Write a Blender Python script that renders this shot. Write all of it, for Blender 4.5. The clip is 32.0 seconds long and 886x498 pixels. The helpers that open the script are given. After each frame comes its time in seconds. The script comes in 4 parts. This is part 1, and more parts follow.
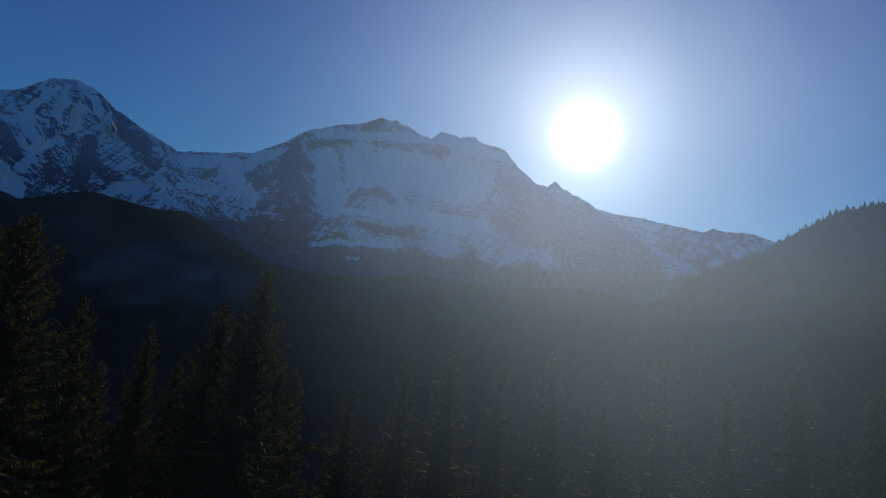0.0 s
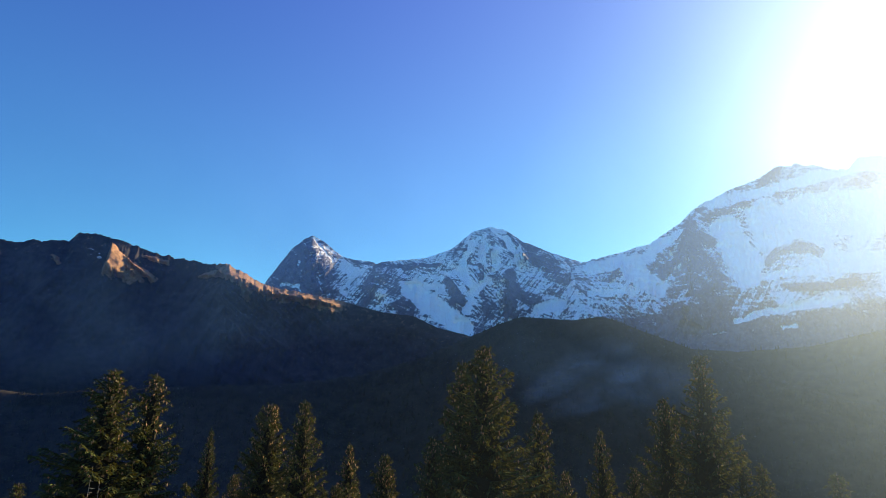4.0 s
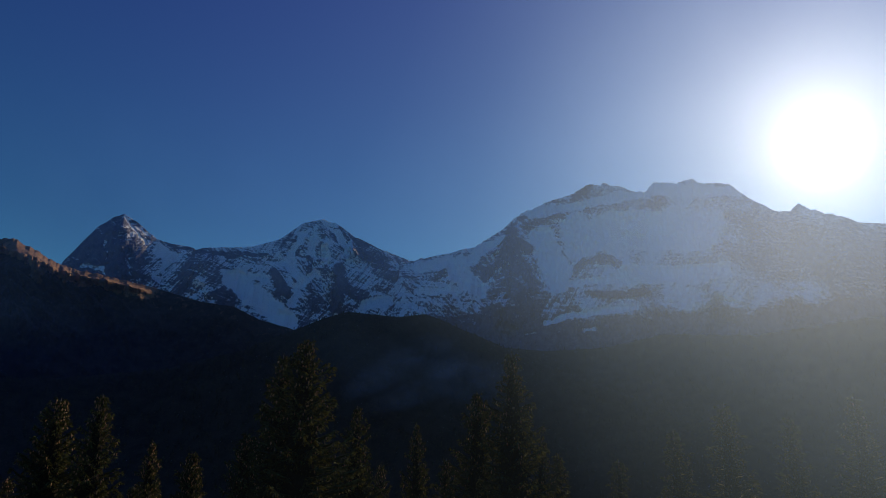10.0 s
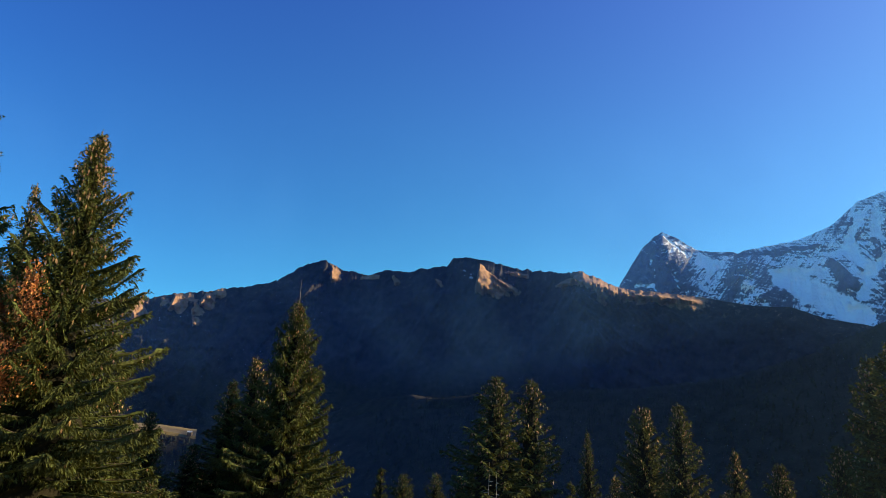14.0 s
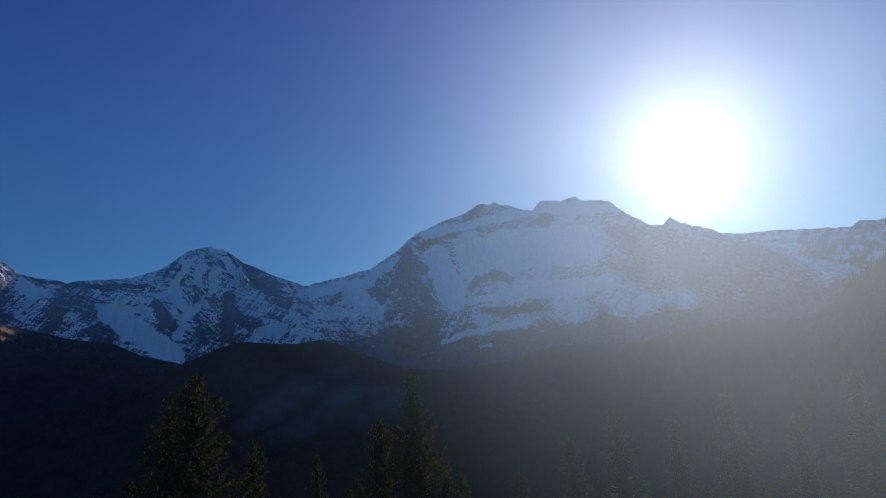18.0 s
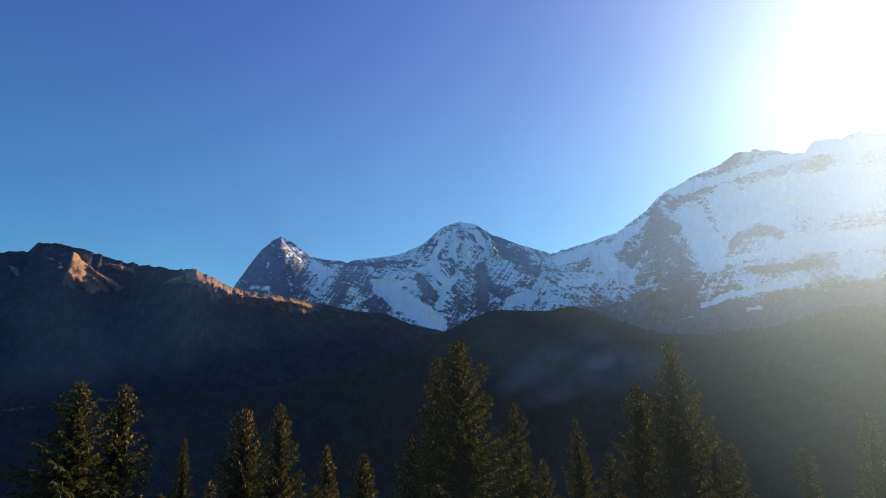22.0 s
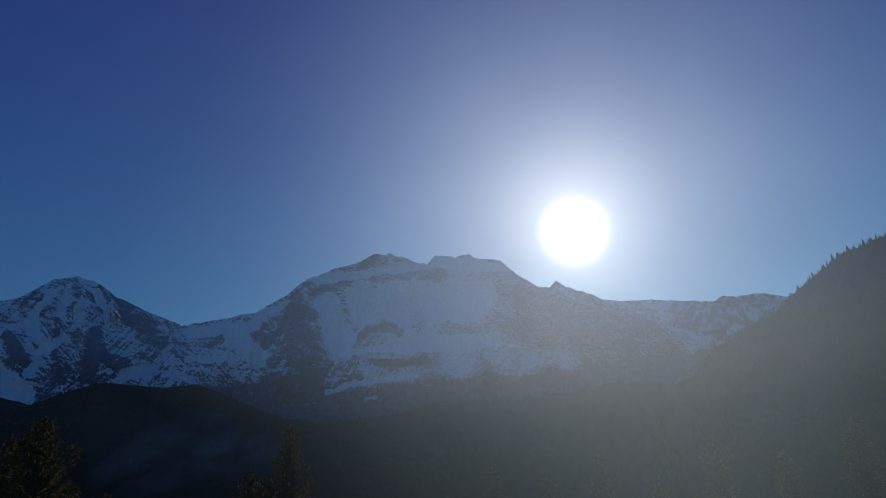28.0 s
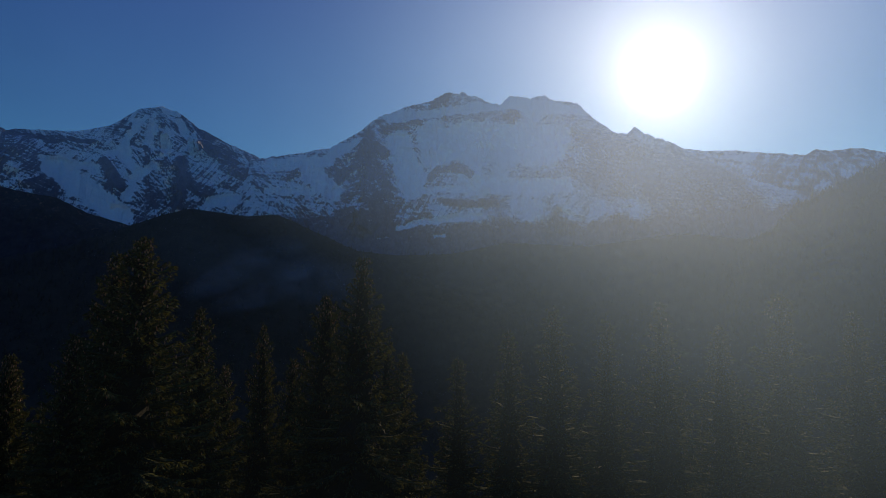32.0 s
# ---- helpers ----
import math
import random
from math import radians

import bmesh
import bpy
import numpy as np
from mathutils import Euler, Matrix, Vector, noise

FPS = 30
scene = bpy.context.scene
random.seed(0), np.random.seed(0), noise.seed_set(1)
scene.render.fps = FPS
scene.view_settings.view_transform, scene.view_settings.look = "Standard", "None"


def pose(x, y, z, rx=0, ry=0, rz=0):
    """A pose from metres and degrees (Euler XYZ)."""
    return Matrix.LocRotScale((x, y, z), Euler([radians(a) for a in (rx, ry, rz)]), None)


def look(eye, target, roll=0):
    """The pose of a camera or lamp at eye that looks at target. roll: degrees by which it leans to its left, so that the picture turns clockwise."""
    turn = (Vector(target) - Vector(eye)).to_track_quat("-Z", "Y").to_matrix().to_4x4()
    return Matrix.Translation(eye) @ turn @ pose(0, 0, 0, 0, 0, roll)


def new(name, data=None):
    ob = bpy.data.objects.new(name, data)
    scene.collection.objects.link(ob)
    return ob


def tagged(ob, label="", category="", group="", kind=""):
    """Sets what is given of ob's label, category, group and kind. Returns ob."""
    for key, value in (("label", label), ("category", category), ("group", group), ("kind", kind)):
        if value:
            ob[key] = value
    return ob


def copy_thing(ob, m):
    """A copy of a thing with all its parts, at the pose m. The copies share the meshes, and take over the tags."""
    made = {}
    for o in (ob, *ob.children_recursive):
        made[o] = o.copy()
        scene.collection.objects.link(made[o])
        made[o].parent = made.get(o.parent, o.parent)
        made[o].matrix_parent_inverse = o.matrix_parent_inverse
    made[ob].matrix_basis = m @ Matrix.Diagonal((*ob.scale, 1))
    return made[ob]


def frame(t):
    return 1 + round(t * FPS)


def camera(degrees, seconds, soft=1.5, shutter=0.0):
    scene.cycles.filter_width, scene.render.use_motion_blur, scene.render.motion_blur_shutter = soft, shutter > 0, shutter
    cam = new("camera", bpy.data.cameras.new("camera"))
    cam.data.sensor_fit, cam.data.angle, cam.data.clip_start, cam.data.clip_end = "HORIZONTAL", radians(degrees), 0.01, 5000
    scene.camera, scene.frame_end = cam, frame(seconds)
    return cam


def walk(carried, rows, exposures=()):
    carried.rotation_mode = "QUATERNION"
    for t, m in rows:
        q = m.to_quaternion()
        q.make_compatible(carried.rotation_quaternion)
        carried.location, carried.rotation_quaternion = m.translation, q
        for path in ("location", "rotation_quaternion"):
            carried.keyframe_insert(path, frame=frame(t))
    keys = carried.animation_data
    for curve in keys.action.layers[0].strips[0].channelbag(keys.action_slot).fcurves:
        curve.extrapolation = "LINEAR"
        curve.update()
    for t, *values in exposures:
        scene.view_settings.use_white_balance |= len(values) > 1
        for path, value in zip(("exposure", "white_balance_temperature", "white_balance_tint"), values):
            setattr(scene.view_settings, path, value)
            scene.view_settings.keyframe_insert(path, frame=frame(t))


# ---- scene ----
EYE = 1.6
cam = camera(70.1, 32.0, soft=0.75)
PATH = [
    (0.0, pose(0, 0, EYE, 100.86, -7.22, -34.22)),
    (0.5, pose(0, 0, EYE, 101.52, -0.39, -30.85)),
    (1.0, pose(0, 0, EYE, 103.88, -2.65, -20.33)),
    (1.5, pose(0, 0, EYE, 106.78, -2.83, -12.30)),
    (2.0, pose(0, 0, EYE, 106.42, -3.06, -2.21)),
    (2.5, pose(0, 0, EYE, 106.50, -1.40, 6.29)),
    (3.0, pose(0, 0, EYE, 104.47, -2.29, 11.90)),
    (3.5, pose(0, 0, EYE, 105.97, -2.17, 5.79)),
    (5.5, pose(0, 0, EYE, 106.73, -0.40, 2.71)),
    (6.0, pose(0, 0, EYE, 105.37, -0.85, 3.94)),
    (6.5, pose(0, 0, EYE, 105.39, -2.25, 8.40)),
    (7.0, pose(0, 0, EYE, 104.07, -2.16, 0.04)),
    (7.5, pose(0, 0, EYE, 106.46, -4.64, -13.98)),
    (8.0, pose(0, 0, EYE, 108.25, 0.76, -21.54)),
    (8.5, pose(0, 0, EYE, 108.13, 0.35, -17.36)),
    (9.0, pose(0, 0, EYE, 107.57, -0.39, -14.95)),
    (9.5, pose(0, 0, EYE, 106.56, -0.84, -15.01)),
    (10.0, pose(0, 0, EYE, 106.21, -0.44, -11.70)),
    (10.5, pose(0, 0, EYE, 105.65, -0.17, -7.88)),
    (11.0, pose(0, 0, EYE, 104.77, 3.80, 12.00)),
    (11.5, pose(0, 0, EYE, 103.73, 2.73, 18.12)),
    (12.0, pose(0, 0, EYE, 104.86, 1.15, 27.67)),
    (12.5, pose(0, 0, EYE, 104.91, 1.07, 35.55)),
    (13.0, pose(0, 0, EYE, 104.47, -0.26, 29.40)),
    (13.5, pose(0, 0, EYE, 104.73, -2.61, 32.65)),
    (14.0, pose(0, 0, EYE, 105.66, -2.48, 35.78)),
    (14.5, pose(0, 0, EYE, 106.61, -3.52, 40.71)),
    (15.6, pose(0, 0, EYE, 102.5, -3.4, 57.5)),
    (16.5, pose(0, 0, EYE, 97.52, -2.66, 48.45)),
    (17.0, pose(0, 0, EYE, 101.40, -2.48, 22.60)),
    (17.5, pose(0, 0, EYE, 106.25, 0.39, -3.36)),
    (18.0, pose(0, 0, EYE, 107.86, 4.32, -20.16)),
    (18.5, pose(0, 0, EYE, 107.89, 4.75, -16.06)),
    (19.0, pose(0, 0, EYE, 107.54, 4.84, -11.02)),
    (19.5, pose(0, 0, EYE, 106.55, 2.36, -7.24)),
    (20.0, pose(0, 0, EYE, 107.58, 2.64, -4.32)),
    (20.5, pose(0, 0, EYE, 107.31, 2.39, -3.38)),
    (21.0, pose(0, 0, EYE, 106.80, 1.97, -1.90)),
    (21.5, pose(0, 0, EYE, 106.80, 2.25, -2.44)),
    (22.0, pose(0, 0, EYE, 106.03, 1.69, 2.03)),
    (22.5, pose(0, 0, EYE, 105.54, 1.31, 7.07)),
    (23.0, pose(0, 0, EYE, 104.54, 1.23, 12.74)),
    (23.5, pose(0, 0, EYE, 105.33, 1.78, 7.73)),
    (24.0, pose(0, 0, EYE, 104.76, 2.37, 14.37)),
    (24.5, pose(0, 0, EYE, 102.94, 0.21, 29.98)),
    (25.3, pose(0, 0, EYE, 103.0, 0.4, 42.0)),
    (26.5, pose(0, 0, EYE, 107.06, 2.59, 1.93)),
    (27.0, pose(0, 0, EYE, 106.91, 5.20, -10.59)),
    (27.5, pose(0, 0, EYE, 106.17, 1.60, -26.46)),
    (28.0, pose(0, 0, EYE, 111.76, 3.57, -30.62)),
    (28.5, pose(0, 0, EYE, 108.36, 3.00, -39.59)),
    (29.0, pose(0, 0, EYE, 108.25, 1.66, -42.14)),
    (29.5, pose(0, 0, EYE, 107.88, 2.11, -39.93)),
    (30.0, pose(0, 0, EYE, 106.22, 2.21, -37.26)),
    (30.5, pose(0, 0, EYE, 104.52, 1.37, -27.17)),
    (31.0, pose(0, 0, EYE, 105.21, 0.88, -29.01)),
    (31.5, pose(0, 0, EYE, 103.10, 0.40, -29.91)),
    (32.0, pose(0, 0, EYE, 97.63, -0.34, -25.11)),
]
EXPOSURE = [
    (0, -1.33, 6500, 6), (0.5, -1.55, 6600, 6), (1, -1.80, 6750, 7), (1.5, -1.75, 7300, 9), (2, -0.35, 7290, 7), (2.5, 0.85, 9200, 3),
    (3, 1.05, 9500, 2), (5.5, 0.23, 7500, 4), (6, 0.04, 7550, 6), (6.5, 0.29, 7500, 4), (7, 0.15, 7500, 4), (7.5, -0.48, 7260, 9),
    (8, -0.97, 7200, 9), (8.5, -1.40, 7150, 9), (9, -1.38, 7350, 9), (10, -1.15, 7300, 9), (10.5, -1.28, 7300, 9), (11, 0.50, 10100, 8),
    (11.5, 1.08, 9200, 3), (12, 1.0, 9000, 2), (13, 0.85, 8700, -2), (14, 0.75, 7950, -5), (14.5, 0.80, 7950, -5), (16.5, 1.22, 8900, -5),
    (17, 1.40, 8900, 11), (17.5, 0.54, 7290, 7), (18, -0.90, 6800, 8), (19, -1.38, 7050, 8), (20, -0.95, 7400, 9), (20.5, -0.64, 7270, 9),
    (21, -0.20, 7290, 7), (22, 0.53, 9300, 5), (23, 0.98, 10300, 5), (24, 0.50, 8800, 7), (24.5, 0.57, 8200, 5), (26.5, 0.27, 7290, 7),
    (27, -0.15, 7290, 7), (27.5, -1.22, 6950, 9), (28, -1.49, 6950, 8), (29, -1.52, 6750, 8), (30, -1.40, 6750, 8), (31, -1.25, 7150, 9),
    (32, -1.16, 7260, 9),
]
walk(cam, PATH, EXPOSURE)

# ---- sky and sun ----
SUN_AZ, SUN_EL = 44.8, 22.0


def bearing(az, rise, dist):
    """The place seen from the eye at this azimuth (0 ahead, right positive) and rise, so far off on the level."""
    a = radians(az)
    return Vector((dist * math.sin(a), dist * math.cos(a), EYE + dist * math.tan(radians(rise))))


SUN_DIR = Vector((math.sin(radians(SUN_AZ)) * math.cos(radians(SUN_EL)),
                  math.cos(radians(SUN_AZ)) * math.cos(radians(SUN_EL)), math.sin(radians(SUN_EL))))


def make_world():
    w = bpy.data.worlds.new("sky")
    scene.world = w
    w.use_nodes = True
    nt = w.node_tree
    nt.nodes.clear()
    N, L = nt.nodes.new, nt.links.new
    sky = N("ShaderNodeTexSky")
    sky.sky_type = "NISHITA"
    sky.sun_disc = False
    sky.sun_elevation = radians(SUN_EL)
    sky.sun_rotation = radians(SUN_AZ)
    sky.altitude, sky.air_density, sky.dust_density, sky.ozone_density = 1600, 1.0, 0.1, 10.0
    bg = N("ShaderNodeBackground")
    bg.inputs["Strength"].default_value = 0.15
    deep = N("ShaderNodeMix")
    deep.data_type, deep.blend_type = "RGBA", "MULTIPLY"
    deep.inputs[0].default_value = 1.0
    co = N("ShaderNodeTexCoord")
    high = N("ShaderNodeSeparateXYZ")
    L(co.outputs["Generated"], high.inputs[0])
    hue = N("ShaderNodeValToRGB")
    hue.color_ramp.elements[0].position, hue.color_ramp.elements[0].color = 0.15, (0.77, 1.06, 0.97, 1)
    hue.color_ramp.elements[1].position, hue.color_ramp.elements[1].color = 0.66, (0.52, 0.60, 1.18, 1)
    L(high.outputs["Z"], hue.inputs[0])
    L(hue.outputs[0], deep.inputs[7])
    L(sky.outputs[0], deep.inputs[6])
    # the sun itself and its bright aureole in the thin morning haze
    dot = N("ShaderNodeVectorMath")
    dot.operation = "DOT_PRODUCT"
    dot.inputs[1].default_value = SUN_DIR
    L(co.outputs["Generated"], dot.inputs[0])
    acos = N("ShaderNodeMath")
    acos.operation = "ARCCOSINE"
    acos.use_clamp = False
    L(dot.outputs["Value"], acos.inputs[0])
    # deeper blue away from the sun, paler towards it
    turn = N("ShaderNodeMath")
    turn.operation = "DIVIDE"
    turn.inputs[1].default_value = math.pi
    L(acos.outputs[0], turn.inputs[0])
    away = N("ShaderNodeValToRGB")
    for k, (p, c) in enumerate(((0.14, (0.85, 1.10, 0.93)), (0.27, (0.93, 1.06, 0.95)), (0.42, (0.80, 1.06, 0.96)), (0.58, (0.60, 0.89, 0.97)))):
        e = away.color_ramp.elements[k] if k < 2 else away.color_ramp.elements.new(p)
        e.position, e.color = p, (*c, 1)
    L(turn.outputs[0], away.inputs[0])
    tone = N("ShaderNodeMix")
    tone.data_type, tone.blend_type = "RGBA", "MULTIPLY"
    tone.inputs[0].default_value = 1.0
    L(deep.outputs[2], tone.inputs[6])
    L(away.outputs[0], tone.inputs[7])
    L(tone.outputs[2], bg.inputs["Color"])
    shader = bg
    for width, gain, fall, col in ((0.024, 60.0, 2.0, (1.0, 0.98, 0.95, 1)), (0.080, 2.1, 1.2, (1.0, 0.98, 0.96, 1)), (0.27, 0.59, 1.18, (0.77, 0.90, 1.0, 1)), (0.62, 0.07, 1.5, (1.0, 0.96, 0.84, 1))):
        d = N("ShaderNodeMath")
        d.operation = "DIVIDE"
        d.inputs[1].default_value = width
        L(acos.outputs[0], d.inputs[0])
        p = N("ShaderNodeMath")
        p.operation = "POWER"
        p.inputs[1].default_value = fall
        L(d.outputs[0], p.inputs[0])
        m = N("ShaderNodeMath")
        m.operation = "MULTIPLY"
        m.inputs[1].default_value = -1.0
        L(p.outputs[0], m.inputs[0])
        e = N("ShaderNodeMath")
        e.operation = "EXPONENT"
        L(m.outputs[0], e.inputs[0])
        g = N("ShaderNodeMath")
        g.operation = "MULTIPLY"
        g.inputs[1].default_value = gain
        L(e.outputs[0], g.inputs[0])
        glow = N("ShaderNodeBackground")
        glow.inputs["Color"].default_value = col
        L(g.outputs[0], glow.inputs["Strength"])
        add = N("ShaderNodeAddShader")
        L(shader.outputs[0], add.inputs[0])
        L(glow.outputs[0], add.inputs[1])
        shader = add
    out = N("ShaderNodeOutputWorld")
    L(shader.outputs[0], out.inputs[0])


make_world()
sun_data = bpy.data.lights.new("sun", "SUN")
sun_data.energy, sun_data.angle, sun_data.color = 6.5, radians(0.53), (1.0, 0.80, 0.55)
sun_ob = new("sun", sun_data)
sun_ob.matrix_world = look(bearing(SUN_AZ, SUN_EL - 1.1, 100), (0, 0, EYE))


# ---- noise on arrays ----
def lattice(ix, iy, seed):
    h = (ix.astype(np.int64) * 374761393 + iy.astype(np.int64) * 668265263 + seed * 974711) & 0xFFFFFFFF
    h = ((h ^ (h >> 13)) * 1274126177) & 0xFFFFFFFF
    return ((h ^ (h >> 16)) & 0xFFFF) / 65535.0


def smooth_noise(x, y, seed):
    ix, iy = np.floor(x), np.floor(y)
    fx, fy = x - ix, y - iy
    ux, uy = fx * fx * fx * (fx * (fx * 6 - 15) + 10), fy * fy * fy * (fy * (fy * 6 - 15) + 10)
    a, b = lattice(ix, iy, seed), lattice(ix + 1, iy, seed)
    c, d = lattice(ix, iy + 1, seed), lattice(ix + 1, iy + 1, seed)
    return (a + (b - a) * ux) * (1 - uy) + (c + (d - c) * ux) * uy


def fbm(x, y, octaves, seed, gain=0.5):
    total, amp, norm = 0.0, 1.0, 0.0
    for i in range(octaves):
        total = total + amp * smooth_noise(x * 2 ** i + 17.3 * i, y * 2 ** i - 9.1 * i, seed + i)
        norm += amp
        amp *= gain
    return total / norm


def ridged(x, y, octaves, seed, gain=0.55):
    total, amp, norm = 0.0, 1.0, 0.0
    for i in range(octaves):
        n = 1 - np.abs(2 * smooth_noise(x * 2 ** i + 5.7 * i, y * 2 ** i + 3.1 * i, seed + i) - 1)
        total = total + amp * n * n
        norm += amp
        amp *= gain
    return total / norm


def ease(a, b, v):
    t = np.clip((v - a) / (b - a), 0, 1)
    return t * t * (3 - 2 * t)


def sheet(name, X, Y, Z, material, smooth=True, **attributes):
    """A mesh of quads from arrays of rows and columns, with float attributes on its points."""
    nv, nu = X.shape
    me = bpy.data.meshes.new(name)
    me.vertices.add(nv * nu)
    me.vertices.foreach_set("co", np.stack([X, Y, Z], -1).astype(np.float32).ravel())
    i = (np.arange(nv - 1)[:, None] * nu + np.arange(nu - 1)[None, :]).ravel()
    quads = np.stack([i, i + 1, i + nu + 1, i + nu], 1).astype(np.int32)
    fill(me, quads, smooth)
    for key, value in attributes.items():
        at = me.attributes.new(key, "FLOAT", "POINT")
        at.data.foreach_set("value", (value + 0 * X).astype(np.float32).ravel())
    me.materials.append(material)
    return new(name, me)


def fill(me, faces, smooth):
    n, k = faces.shape
    me.loops.add(n * k)
    me.loops.foreach_set("vertex_index", faces.ravel())
    me.polygons.add(n)
    me.polygons.foreach_set("loop_start", np.arange(0, n * k, k, dtype=np.int32))
    me.polygons.foreach_set("use_smooth", np.full(n, smooth))
    me.update(calc_edges=True)


def soup(name, verts, faces, material, parent=None, label="", smooth=False):
    """One mesh part from arrays of points and of faces of one size."""
    me = bpy.data.meshes.new(name)
    me.vertices.add(len(verts))
    me.vertices.foreach_set("co", np.asarray(verts, np.float32).ravel())
    fill(me, np.asarray(faces, np.int32), smooth)
    me.materials.append(material)
    ob = new(name, me)
    if parent:
        ob.parent = parent
    if label:
        ob["label"] = label
    return ob


# ---- materials ----
def material(name, rough=0.9):
    m = bpy.data.materials.new(name)
    m.use_nodes = True
    nt = m.node_tree
    b = nt.nodes["Principled BSDF"]
    b.inputs["Roughness"].default_value = rough
    b.inputs["Specular IOR Level"].default_value = 0.2
    return m, nt, b


def noise_node(nt, scale, detail=6, rough=0.6, coord="Object", stretch=None):
    co = nt.nodes.new("ShaderNodeTexCoord")
    n = nt.nodes.new("ShaderNodeTexNoise")
    n.inputs["Scale"].default_value, n.inputs["Detail"].default_value, n.inputs["Roughness"].default_value = scale, detail, rough
    if stretch:
        mp = nt.nodes.new("ShaderNodeMapping")
        mp.inputs["Scale"].default_value = stretch
        nt.links.new(co.outputs[coord], mp.inputs[0])
        nt.links.new(mp.outputs[0], n.inputs["Vector"])
    else:
        nt.links.new(co.outputs[coord], n.inputs["Vector"])
    return n.outputs["Fac"]


def ramp_node(nt, value, stops):
    r = nt.nodes.new("ShaderNodeValToRGB")
    while len(r.color_ramp.elements) < len(stops):
        r.color_ramp.elements.new(0.5)
    for e, (p, c) in zip(r.color_ramp.elements, stops):
        e.position, e.color = p, (*c, 1)
    nt.links.new(value, r.inputs[0])
    return r.outputs[0]


def mix_node(nt, fac, a, b):
    m = nt.nodes.new("ShaderNodeMix")
    m.data_type = "RGBA"
    for sock, v in ((m.inputs[0], fac), (m.inputs[6], a), (m.inputs[7], b)):
        if isinstance(v, (int, float)):
            sock.default_value = v
        elif isinstance(v, tuple):
            sock.default_value = (*v, 1)
        else:
            nt.links.new(v, sock)
    return m.outputs[2]


def math_node(nt, op, a, b=0.0, c=0.0):
    m = nt.nodes.new("ShaderNodeMath")
    m.operation = op
    for sock, v in zip(m.inputs, (a, b, c)):
        if isinstance(v, (int, float)):
            sock.default_value = v
        else:
            nt.links.new(v, sock)
    return m.outputs[0]


def attr_node(nt, name):
    a = nt.nodes.new("ShaderNodeAttribute")
    a.attribute_name = name
    return a.outputs["Fac"]


def bump_node(nt, b, height, strength, distance):
    n = nt.nodes.new("ShaderNodeBump")
    n.inputs["Strength"].default_value, n.inputs["Distance"].default_value = strength, distance
    nt.links.new(height, n.inputs["Height"])
    nt.links.new(n.outputs[0], b.inputs["Normal"])


def alpine_material(name, rock_a, rock_b):
    """Bare rock with snow where it lies."""
    m, nt, b = material(name, 0.85)
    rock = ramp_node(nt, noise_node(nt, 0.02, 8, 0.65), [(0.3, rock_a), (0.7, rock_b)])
    snow = ramp_node(nt, noise_node(nt, 0.006, 4), [(0.3, (0.88, 0.90, 0.93)), (0.7, (0.94, 0.94, 0.95))])
    edge = math_node(nt, "MULTIPLY_ADD", noise_node(nt, 0.13, 6, 0.7, stretch=(1, 1, 0.6)), 0.4, -0.2)
    strata = math_node(nt, "MULTIPLY_ADD", noise_node(nt, 0.09, 6, 0.7, stretch=(0.5, 0.5, 2.6)), 0.4, -0.2)
    lie = math_node(nt, "ADD", math_node(nt, "ADD", attr_node(nt, "snow"), edge), strata)
    fac = ramp_node(nt, lie, [(0.36, (0, 0, 0)), (0.50, (0.35, 0.35, 0.35)), (0.64, (1, 1, 1))])
    nt.links.new(mix_node(nt, fac, rock, snow), b.inputs["Base Color"])
    bump_node(nt, b, noise_node(nt, 0.05, 8, 0.7), 0.6, 14.0)
    return m


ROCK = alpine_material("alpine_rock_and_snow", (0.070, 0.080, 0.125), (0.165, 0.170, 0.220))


def ridge_material():
    """Dry autumn grass on the crest, scrub, dark rock and woods below."""
    m, nt, b = material("autumn_ridge", 0.95)
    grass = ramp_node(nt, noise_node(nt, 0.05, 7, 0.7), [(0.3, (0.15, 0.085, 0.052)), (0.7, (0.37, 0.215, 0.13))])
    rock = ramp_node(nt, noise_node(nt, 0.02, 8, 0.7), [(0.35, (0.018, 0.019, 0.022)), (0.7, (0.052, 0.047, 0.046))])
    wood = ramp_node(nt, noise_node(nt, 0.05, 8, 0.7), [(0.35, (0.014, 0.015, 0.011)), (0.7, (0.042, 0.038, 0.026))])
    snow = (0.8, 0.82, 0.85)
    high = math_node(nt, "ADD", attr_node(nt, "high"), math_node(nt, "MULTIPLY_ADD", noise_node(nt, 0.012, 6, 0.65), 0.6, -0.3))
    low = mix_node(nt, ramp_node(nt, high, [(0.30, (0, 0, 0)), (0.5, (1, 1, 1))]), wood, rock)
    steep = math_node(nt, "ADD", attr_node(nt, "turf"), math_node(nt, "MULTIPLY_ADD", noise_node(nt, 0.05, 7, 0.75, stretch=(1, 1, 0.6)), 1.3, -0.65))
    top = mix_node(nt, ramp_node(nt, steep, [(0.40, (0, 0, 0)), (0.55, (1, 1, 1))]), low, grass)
    lie = math_node(nt, "ADD", attr_node(nt, "snow"), math_node(nt, "MULTIPLY_ADD", noise_node(nt, 0.06, 5, 0.7), 1.0, -0.5))
    col = mix_node(nt, ramp_node(nt, lie, [(0.52, (0, 0, 0)), (0.6, (1, 1, 1))]), top, snow)
    nt.links.new(col, b.inputs["Base Color"])
    bump_node(nt, b, noise_node(nt, 0.06, 8, 0.7), 0.7, 8.0)
    return m


RIDGE = ridge_material()


